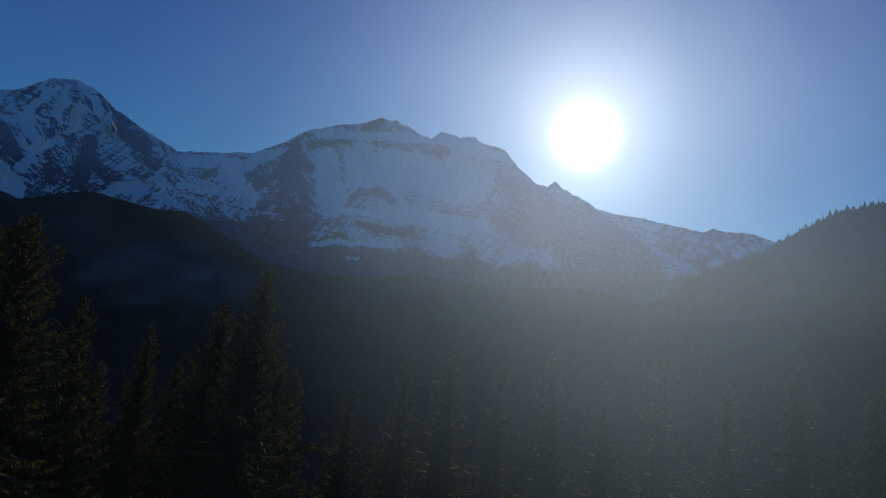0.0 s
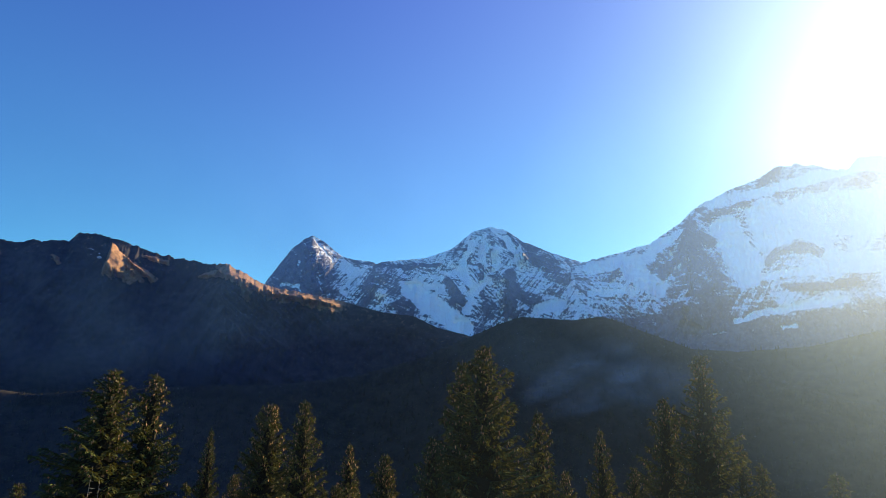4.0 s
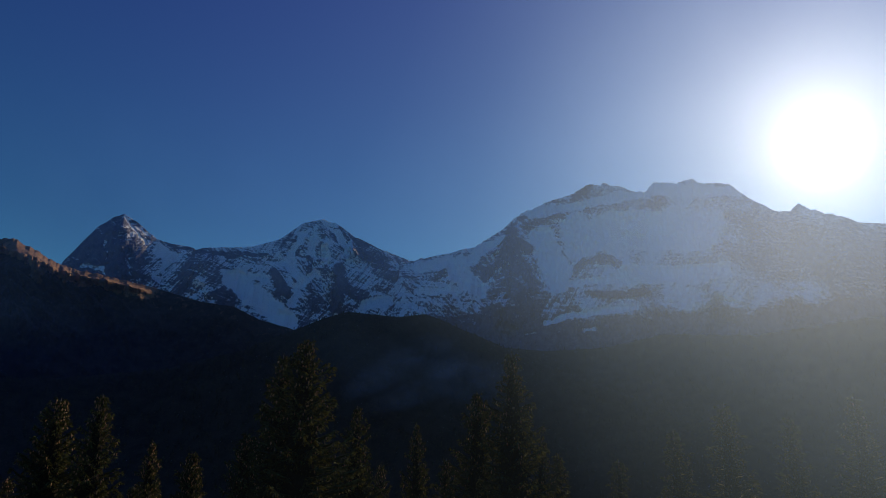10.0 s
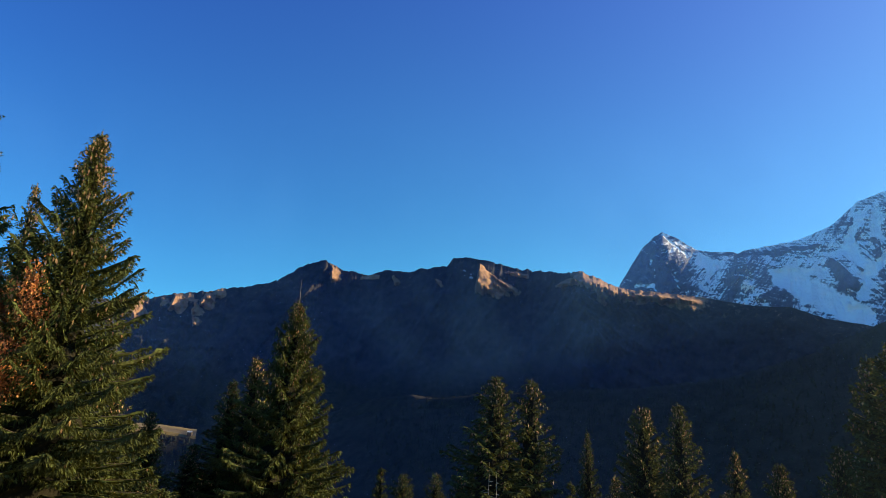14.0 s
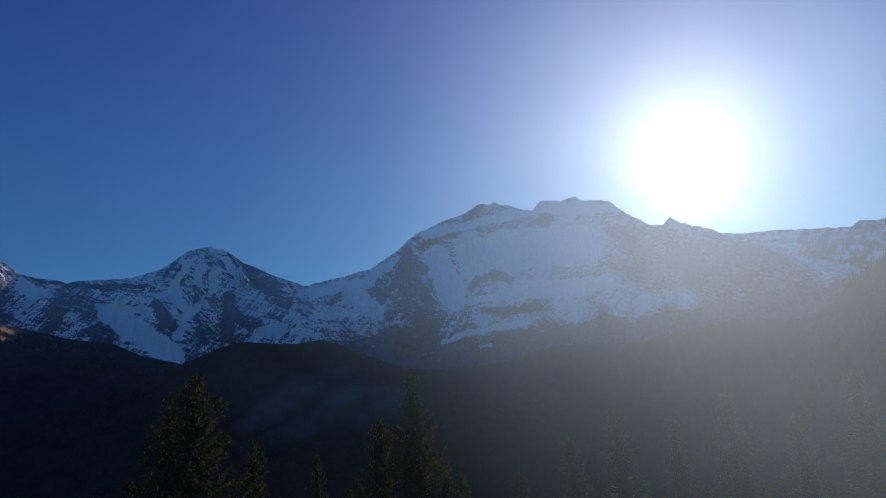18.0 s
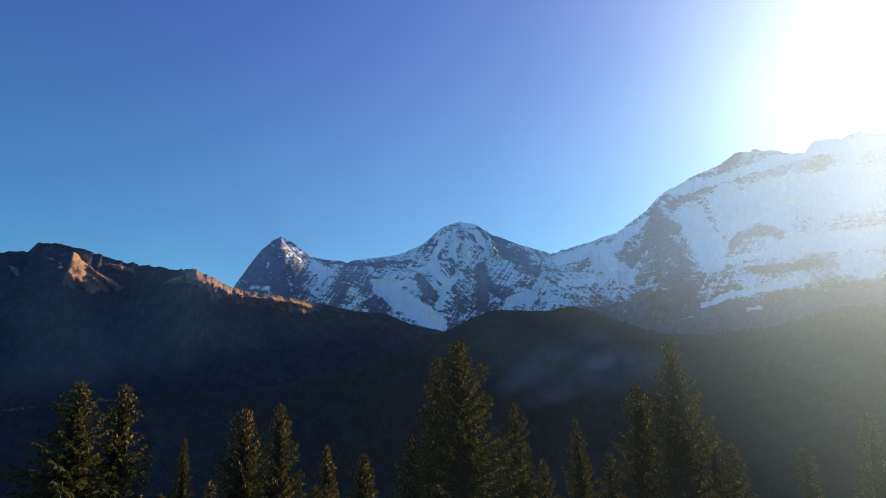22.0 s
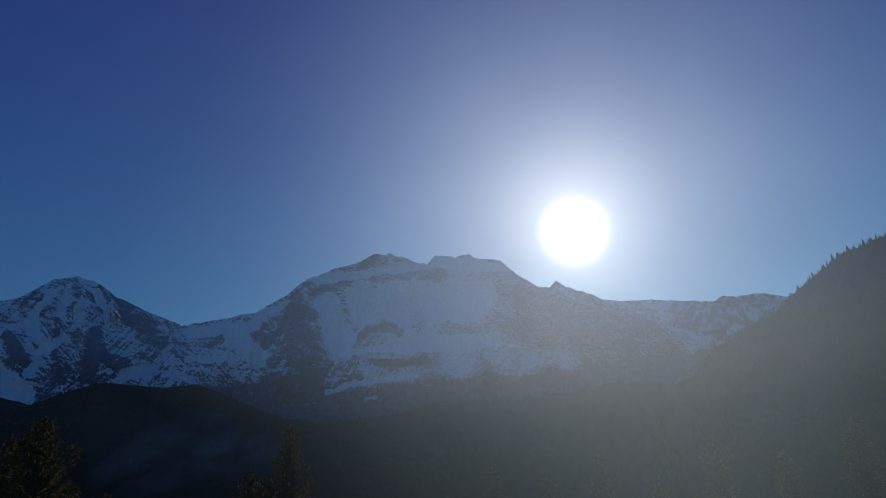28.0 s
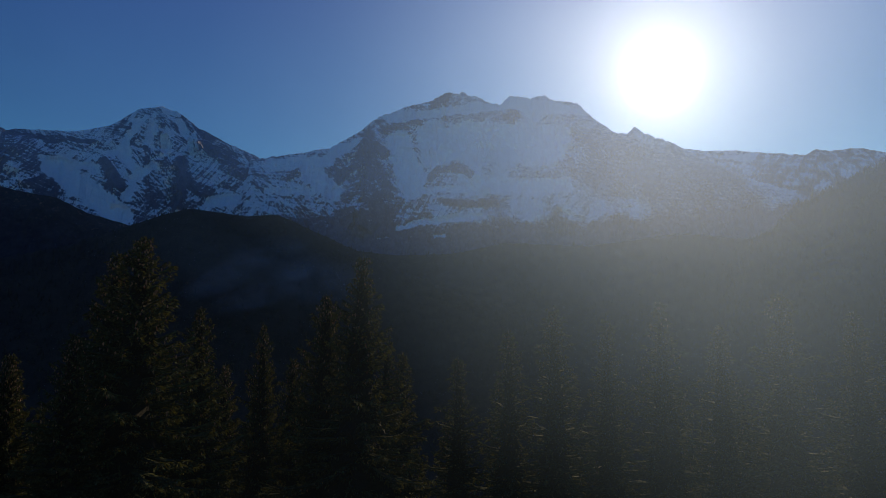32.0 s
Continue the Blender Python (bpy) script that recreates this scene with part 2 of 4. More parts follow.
def plain_material(name, a, c, scale, rough=0.9, bump=0.0, dist=0.02, random_tint=0.0, stretch=None):
    m, nt, b = material(name, rough)
    col = ramp_node(nt, noise_node(nt, scale, 6, 0.65, stretch=stretch), [(0.3, a), (0.7, c)])
    if random_tint:
        geo = nt.nodes.new("ShaderNodeNewGeometry")
        hsv = nt.nodes.new("ShaderNodeHueSaturation")
        nt.links.new(math_node(nt, "MULTIPLY_ADD", geo.outputs["Random Per Island"], random_tint, 1 - random_tint * 0.5), hsv.inputs["Value"])
        nt.links.new(math_node(nt, "MULTIPLY_ADD", geo.outputs["Random Per Island"], 0.03, 0.485), hsv.inputs["Hue"])
        nt.links.new(col, hsv.inputs["Color"])
        col = hsv.outputs[0]
    nt.links.new(col, b.inputs["Base Color"])
    if bump:
        bump_node(nt, b, noise_node(nt, scale * 4, 6, 0.7), bump, dist)
    return m, nt, b


def leaf_material(name, a, c, scale, through_col, tint=0.7):
    """Foliage that lets some light through."""
    m, nt, b = plain_material(name, a, c, scale, 0.85, random_tint=tint)
    b.inputs["Specular IOR Level"].default_value = 0.08
    tr = nt.nodes.new("ShaderNodeBsdfTranslucent")
    tr.inputs["Color"].default_value = (*through_col, 1)
    mix = nt.nodes.new("ShaderNodeMixShader")
    mix.inputs[0].default_value = 0.12
    out = nt.nodes["Material Output"]
    nt.links.new(b.outputs[0], mix.inputs[1])
    nt.links.new(tr.outputs[0], mix.inputs[2])
    nt.links.new(mix.outputs[0], out.inputs["Surface"])
    return m


NEEDLES = leaf_material("spruce_needles", (0.006, 0.009, 0.005), (0.120, 0.138, 0.046), 5.0, (0.16, 0.15, 0.02))
FAR_NEEDLES = plain_material("far_spruce_needles", (0.020, 0.023, 0.012), (0.056, 0.052, 0.026), 0.03, 0.9, random_tint=0.8)[0]
BARK = plain_material("spruce_bark", (0.10, 0.075, 0.055), (0.26, 0.22, 0.18), 6.0, 0.95, 0.6, 0.02, stretch=(1, 1, 0.25))[0]
LIMB = plain_material("spruce_limb", (0.05, 0.04, 0.03), (0.11, 0.09, 0.07), 6.0, 0.95)[0]
# near-black colour that puts shade inside the crowns
SHADE_TWIGS = plain_material("shade_dark_twigs", (0.008, 0.007, 0.004), (0.028, 0.024, 0.014), 8.0, 0.95, 0.8, 0.05)[0]
CONE = plain_material("spruce_cone", (0.27, 0.145, 0.07), (0.48, 0.30, 0.17), 5.0, 0.8, random_tint=0.5)[0]
ORANGE = leaf_material("autumn_leaves", (0.30, 0.105, 0.045), (0.54, 0.235, 0.10), 1.5, (0.5, 0.19, 0.07), 0.8)
TWIG = plain_material("bare_twig", (0.20, 0.15, 0.11), (0.42, 0.36, 0.30), 8.0)[0]
GRASS = plain_material("dry_meadow_grass", (0.10, 0.085, 0.03), (0.26, 0.20, 0.08), 0.6, 0.95, 0.5, 0.1)[0]
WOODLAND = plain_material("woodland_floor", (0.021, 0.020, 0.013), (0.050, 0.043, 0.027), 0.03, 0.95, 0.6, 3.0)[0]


# ---- mountains ----
def wiggle(points, a):
    az, rise, dist = (np.array(c) for c in zip(*points))
    return np.interp(a, az, rise), np.interp(a, az, dist)


def stroke(A, E, x0, y0, x1, y1, half):
    """1 on the line from (x0, y0) to (x1, y1) in degrees of azimuth and rise, 0 beyond its half width."""
    dx, dy = x1 - x0, y1 - y0
    t = np.clip(((A - x0) * dx + (E - y0) * dy) / (dx * dx + dy * dy + 1e-9), 0, 1)
    d = np.hypot(A - x0 - t * dx, E - y0 - t * dy)
    return 1 - ease(half * 0.5, half * 1.3, d)


def tent(A, E, x0, y0, x1, y1, half):
    """A spur: 1 along the line, falling evenly to 0 at its half width."""
    dx, dy = x1 - x0, y1 - y0
    t = np.clip(((A - x0) * dx + (E - y0) * dy) / (dx * dx + dy * dy + 1e-9), 0, 1)
    return np.clip(1 - np.hypot(A - x0 - t * dx, E - y0 - t * dy) / half, 0, 1)


def massif(name, crest, base, depth, cols, rows, rib, seed, steep=1.5, jag=0.12, wave=140.0, snows=(), rocks=(), spurs=(), cover=0.5, bare=(0.0, -1.0), dip=0.2, calm=(99.0, 100.0), mat=ROCK):
    """A mountain wall under a crest line: relief of ribs, ledges and gullies, and where the snow lies on it."""
    a = np.linspace(crest[0][0], crest[-1][0], cols)
    rise, dist = wiggle(crest, a)
    ends = ease(0, 0.6, a - a[0]) * ease(0, 0.6, a[-1] - a)
    rise = rise + jag * (fbm(a * 2.2, a * 0, 6, seed, 0.65) - 0.5) * 2 * ends
    rise = rise + 0.9 * jag * (ridged(a * 5.0, a * 0 + 3, 5, seed + 31, 0.65) - 0.4) * ends
    top = EYE + dist * np.tan(np.radians(rise))
    back = 6
    v = np.concatenate([-np.linspace(1, 0, back, endpoint=False), np.linspace(0, 1, rows) ** 1.2])[:, None]
    f = np.clip(v, 0, 1)
    A = a[None, :] + 0 * v
    prof = 1 - (1 - f) ** steep
    R = dist[None, :] - depth * f - np.minimum(v, 0) * 350
    Z = top[None, :] * (1 - prof) + base * prof + np.minimum(v, 0) * 330
    run = np.radians(A) * dist.mean()
    env = ease(0.0, 0.10, f) * (1 - 0.4 * f)
    warp = 60 * (fbm(run / 260, Z / 260, 3, seed + 50) - 0.5)
    ribs = ridged((run + warp) / wave, Z / (wave * 3.2), 5, seed + 3)
    bands = fbm(run / 400, (Z + 0.35 * run) / 38, 4, seed + 9)
    blocks = fbm(run / 60, Z / 60, 5, seed + 13)
    R = R - env * (rib * (ribs - 0.35) + rib * 0.30 * (bands - 0.5) + rib * 0.5 * (blocks - 0.5))
    E = np.degrees(np.arctan2(Z - EYE, R))
    for x0, y0, x1, y1, half, out in spurs:
        bent = tent(A + 1.1 * (blocks - 0.5) + 0.7 * (ribs - 0.4), E + 0.8 * (bands - 0.5), x0, y0, x1, y1, half)
        R = R - out * (0.55 + 0.9 * blocks) * bent * ease(0.01, 0.12, f)
    # snow fields and rock faces with frayed edges
    wa = A + 1.0 * (fbm(run / 80, Z / 80, 6, seed + 21, 0.62) - 0.5)
    we = E + 0.8 * (fbm(run / 80, Z / 80, 6, seed + 22, 0.62) - 0.5)
    white, stone = 0 * A, 0 * A
    for x0, y0, x1, y1, half, much in snows:
        white = np.maximum(white, much * stroke(wa, we, x0, y0, x1, y1, half))
    for x0, y0, x1, y1, half, much in rocks:
        stone = np.maximum(stone, much * stroke(wa, we, x0, y0, x1, y1, half))
    # gullies that run down both ways from the ribs, ledges along the dip of the beds
    lean = ease(0.42, 0.58, fbm(run / 150 + 4, Z / 300, 2, seed + 41))
    gully = lean * ridged((run + 0.7 * Z + warp) / 26, Z / 170, 4, seed + 61) + (1 - lean) * ridged((run - 0.6 * Z + warp) / 26, Z / 170, 4, seed + 62)
    ledge = fbm((run + warp) / 95, (Z + dip * run + 0.6 * warp) / 8.5, 4, seed + 71, 0.6)
    grain = fbm(run / 9, Z / 9, 3, seed + 77)
    R = R - env * (1 - 0.75 * np.clip(white, 0, 1)) * (15 * (gully - 0.4) + 10 * (ledge - 0.5) + 7 * (grain - 0.5)) - env * (24 * stone - 16 * white)
    P = np.stack([R * np.sin(np.radians(A)), R * np.cos(np.radians(A)), Z], -1)
    N = np.cross(np.gradient(P, axis=1), np.gradient(P, axis=0))
    up = np.abs(N[..., 2]) / (np.linalg.norm(N, axis=-1) + 1e-9)
    up = np.clip((up - up.mean(axis=1, keepdims=True)) / up.std(), -2.4, 2.4)
    zone = fbm((run + 2 * warp) / 170, (Z + 0.3 * run) / 220, 4, seed + 91)
    rough = 0.14 * up + 0.58 * (ledge - 0.5) - 0.62 * (gully - 0.42) + 0.36 * (grain - 0.5)
    rough = rough * (1 - 0.75 * ease(*calm, A))
    snow = cover + 0.06 + 0.45 * (zone - 0.5) + rough - 0.55 * ease(bare[0], bare[1], E + 1.2 * (blocks - 0.5)) * (bare[1] > 0)
    snow = snow * (1 - 0.8 * np.clip(white, 0, 1)) + 0.95 * np.clip(white, 0, 1)
    snow = snow - 0.42 * stone * (1 - 0.6 * np.clip(white, 0, 1))
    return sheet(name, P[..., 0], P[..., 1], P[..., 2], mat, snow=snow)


eiger = massif("mountain",
    [(-21.5, 10.6, 4480), (-20.2, 12.84, 4450), (-18.4, 15.6, 4400), (-17.4, 16.55, 4370), (-16.55, 17.05, 4350), (-15.3, 16.45, 4345), (-14.5, 15.85, 4340), (-13.7, 15.35, 4335),
     (-12.4, 15.1, 4332), (-10.9, 15.0, 4330), (-9.5, 14.2, 4330), (-8.0, 12.5, 4330)],
    200, 800, 400, 230, 34, 11, 1.25, 0.07, 90,
    snows=[(-16.4, 16.75, -15.6, 15.8, 0.13, 0.9), (-15.6, 15.8, -14.3, 14.6, 0.13, 0.9), (-15.5, 16.2, -14.2, 15.4, 0.09, 0.7), (-17.8, 14.7, -17.7, 14.4, 0.16, 0.7), (-18.9, 12.5, -17.6, 12.5, 0.2, 0.6),
           (-13.5, 14.5, -12.1, 14.0, 0.45, 0.95), (-12.9, 14.0, -12.5, 12.0, 0.36, 0.8), (-13.6, 12.1, -12.4, 11.6, 0.3, 0.6)],
    rocks=[(-17.1, 15.9, -18.8, 13.0, 1.25, 0.75), (-16.6, 14.6, -16.6, 12.2, 0.9, 0.7), (-15.2, 14.6, -14.4, 12.2, 0.8, 0.4), (-14.2, 15.3, -11.2, 14.8, 0.22, 0.6)],
    spurs=[(-16.45, 16.6, -14.6, 12.0, 2.2, 45), (-11.4, 14.6, -11.6, 11.0, 1.0, 40)], cover=0.42, dip=-0.35)
tagged(eiger, "pyramid-shaped rock peak with snow streaks in blue morning shade", "mountain")

monch = massif("mountain",
    [(-13.2, 12.5, 4200), (-11.4, 14.4, 4180), (-10.0, 15.05, 4150), (-7.8, 15.3, 4150), (-6.0, 15.55, 4150), (-3.6, 16.4, 4120), (-2.5, 17.2, 4100),
     (-1.6, 18.0, 4100), (0.2, 18.45, 4100), (1.5, 18.15, 4100), (2.5, 17.6, 4100), (3.2, 17.1, 4100), (4.3, 16.7, 4110), (5.5, 16.15, 4120), (8.4, 15.1, 4150), (10.5, 14.6, 4180), (12.0, 12.5, 4200)],
    100, 900, 660, 260, 52, 23, 1.3, 0.10, 110,
    snows=[(-7.9, 13.2, -4.6, 13.0, 0.4, 0.95), (-7.4, 12.6, -5.2, 11.2, 0.85, 1.0), (-5.4, 11.6, -2.2, 9.0, 0.8, 1.0), (0.4, 18.3, 1.6, 18.0, 0.2, 0.9), (-0.3, 17.3, -0.7, 15.3, 0.5, 0.5), (0.9, 16.6, 0.6, 14.6, 0.4, 0.5), (2.9, 16.6, 3.25, 15.4, 0.14, 1.0), (-1.2, 17.5, -1.9, 16.3, 0.28, 0.7), (-1.9, 16.3, -2.7, 14.8, 0.3, 0.85),
           (1.8, 17.4, 2.5, 16.2, 0.35, 0.9), (2.5, 16.2, 2.8, 14.9, 0.3, 0.75), (-2.6, 14.6, -1.3, 13.1, 0.42, 0.95), (-0.1, 13.8, -1.2, 12.8, 0.4, 0.9), (-1.5, 12.8, -2.2, 10.6, 0.4, 0.9), (4.4, 11.0, 8.0, 11.8, 0.34, 1.0),
           (8.0, 11.8, 9.8, 12.9, 0.36, 1.0), (9.8, 12.9, 10.9, 14.3, 0.4, 0.9)],
    rocks=[(-10.2, 14.5, -11.2, 11.6, 0.9, 0.7), (-9.5, 14.0, -7.5, 10.9, 0.95, 0.75), (-9.6, 14.7, -4.6, 15.1, 0.22, 0.6), (-7.7, 13.5, -6.3, 13.2, 0.18, 0.9), (0.3, 17.6, 0.6, 16.2, 0.4, 0.25), (3.5, 16.5, 8.0, 15.0, 0.42, 0.4),
           (3.8, 15.6, 6.3, 14.3, 0.5, 1.0), (-3.7, 13.5, -2.8, 11.7, 0.42, 1.0), (-1.0, 14.9, -0.6, 13.9, 0.25, 0.8), (-0.3, 12.8, 0.4, 10.6, 0.6, 0.5), (1.9, 13.9, 1.8, 10.4, 0.55, 1.1), (2.2, 13.0, 4.3, 11.7, 0.6, 1.0), (5.3, 14.0, 9.5, 13.3, 0.42, 0.75), (7.4, 10.9, 11.8, 11.2, 0.5, 0.7)],
    spurs=[(2.95, 16.4, 3.3, 15.3, 0.5, 95), (-9.9, 14.4, -9.2, 10.8, 1.8, 90), (0.4, 17.4, 2.2, 11.0, 1.1, 70), (-3.2, 13.6, -2.6, 10.5, 0.9, 45)], cover=0.52, dip=0.3)
tagged(monch, "broad snow-capped peak with rock buttresses and hanging glacier", "mountain")

jungfrau = massif("mountain",
    [(6.0, 13.0, 4150), (7.5, 14.7, 4100), (8.6, 15.1, 4050), (11.4, 15.7, 4000), (14.6, 16.4, 3950), (17.3, 18.0, 3900), (18.7, 19.15, 3900), (21.4, 20.25, 3900), (23.8, 20.75, 3900),
     (25.2, 21.5, 3900), (27.1, 21.5, 3900), (29.9, 20.5, 3900), (30.4, 20.4, 3880), (31.2, 21.2, 3850), (33.2, 20.9, 3850), (34.5, 21.1, 3850), (35.4, 20.6, 3850),
     (37.5, 20.3, 3850), (38.8, 18.95, 3850), (40.9, 17.5, 3850), (41.8, 17.4, 3850), (42.5, 17.85, 3850), (43.5, 17.15, 3850), (45.8, 16.1, 3850), (47.5, 15.0, 3850), (50.5, 13.2, 3850), (54.5, 11.5, 3850), (58.0, 9.0, 3850)],
    -100, 1150, 1040, 270, 70, 37, 1.25, 0.17, 130,
    snows=[(20.0, 19.3, 30.0, 20.4, 0.4, 0.6), (31.0, 20.5, 38.0, 19.6, 0.5, 0.35), (9.2, 14.6, 14.6, 15.4, 0.5, 0.9), (12.8, 14.4, 15.0, 12.5, 0.85, 0.95), (14.6, 15.8, 17.2, 17.2, 0.34, 0.9), (21.0, 17.0, 22.2, 13.4, 1.25, 1.0), (24.0, 17.9, 24.6, 16.2, 1.3, 1.0), (27.0, 17.4, 35.0, 16.8, 1.6, 0.95), (20.8, 9.5, 23.9, 10.2, 0.26, 0.85),
           (23.9, 10.2, 28.9, 10.7, 0.3, 0.9), (19.3, 8.6, 20.1, 8.7, 0.16, 0.7), (24.2, 8.7, 25.4, 8.8, 0.16, 0.7), (28.0, 13.4, 36.0, 13.0, 0.7, 0.75), (22.6, 12.9, 27.0, 13.1, 0.3, 0.7), (9.0, 12.4, 12.8, 12.5, 0.25, 0.6)],
    rocks=[(11.8, 15.0, 10.8, 13.3, 0.2, 1.0), (18.0, 17.6, 17.3, 14.6, 0.55, 1.1), (17.2, 15.4, 15.0, 13.2, 0.38, 0.9), (18.0, 15.6, 18.2, 12.0, 0.95, 1.0), (18.5, 16.4, 20.0, 16.1, 0.36, 1.0), (18.9, 15.0, 20.1, 12.4, 0.5, 1.0), (16.5, 12.0, 16.5, 8.0, 1.5, 0.7),
           (19.0, 11.6, 21.0, 7.5, 1.3, 0.7), (19.4, 18.6, 30.0, 19.5, 0.4, 0.3), (17.4, 17.7, 19.4, 19.0, 0.16, 0.8), (20.2, 19.3, 20.4, 18.5, 0.14, 0.7), (21.3, 19.8, 21.5, 18.7, 0.16, 0.7), (22.3, 19.9, 22.6, 18.9, 0.14, 0.7), (23.6, 20.3, 25.6, 21.2, 0.3, 0.7), (25.0, 20.6, 25.2, 19.4, 0.2, 0.6), (19.2, 18.0, 22.0, 17.9, 0.18, 0.9), (23.8, 14.3, 25.6, 15.2, 0.4, 0.8), (25.6, 15.2, 27.8, 14.4, 0.42, 0.8), (25.3, 11.9, 29.8, 11.8, 0.36, 0.8), (29.5, 18.6, 31.5, 19.4, 0.7, 0.5), (38.0, 15.0, 50.0, 11.0, 2.6, 0.5)],
    spurs=[(17.9, 17.4, 17.6, 10.0, 1.6, 130), (37.6, 19.0, 36.0, 11.0, 2.2, 90), (42.5, 16.4, 42.0, 10.0, 1.8, 60), (29.8, 19.4, 29.0, 13.0, 1.4, 60)], cover=0.56, bare=(11.0, 8.6), dip=0.12, calm=(21.0, 28.0))
tagged(jungfrau, "vast snow and rock massif with a broad glacier slope, backlit and hazy", "mountain")

far_ridge = massif("mountain_ridge",
    [(43.0, 14.0, 4600), (46.2, 15.8, 4600), (47.7, 15.4, 4600), (50.2, 15.15, 4600), (53.2, 14.6, 4600), (55.6, 14.1, 4600), (56.4, 14.5, 4600), (57.3, 14.2, 4600), (59.0, 14.2, 4600), (60.8, 13.6, 4600), (64.0, 12.5, 4600), (80.0, 12.0, 4600)],
    100, 700, 360, 90, 50, 51, 1.2, 0.08, 120, cover=0.48)
tagged(far_ridge, "distant hazy snowy ridge beside the sun", "mountain")


# grassy facets turned to the sun, coloured paler as sun patches: top and foot in azimuth and rise, width, how far they
# stand out
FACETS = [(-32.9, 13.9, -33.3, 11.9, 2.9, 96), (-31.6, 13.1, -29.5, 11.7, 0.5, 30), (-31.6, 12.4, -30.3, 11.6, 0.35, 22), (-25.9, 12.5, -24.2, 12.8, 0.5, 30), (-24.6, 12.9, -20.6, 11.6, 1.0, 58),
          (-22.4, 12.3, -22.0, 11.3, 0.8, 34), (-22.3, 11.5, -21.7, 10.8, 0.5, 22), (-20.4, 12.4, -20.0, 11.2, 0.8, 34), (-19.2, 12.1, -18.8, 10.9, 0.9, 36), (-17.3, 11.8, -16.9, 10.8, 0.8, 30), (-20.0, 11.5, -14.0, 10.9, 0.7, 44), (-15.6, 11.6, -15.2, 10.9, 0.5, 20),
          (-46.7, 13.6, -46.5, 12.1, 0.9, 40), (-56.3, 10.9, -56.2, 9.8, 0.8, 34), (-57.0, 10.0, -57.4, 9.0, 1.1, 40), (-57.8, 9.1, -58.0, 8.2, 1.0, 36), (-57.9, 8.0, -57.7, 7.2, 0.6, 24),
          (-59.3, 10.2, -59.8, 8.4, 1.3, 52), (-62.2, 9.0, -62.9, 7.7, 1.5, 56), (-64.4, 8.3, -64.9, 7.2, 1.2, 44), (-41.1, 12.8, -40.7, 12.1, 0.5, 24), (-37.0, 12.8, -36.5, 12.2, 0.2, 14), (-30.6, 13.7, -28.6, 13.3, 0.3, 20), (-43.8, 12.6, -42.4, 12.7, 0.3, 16)]


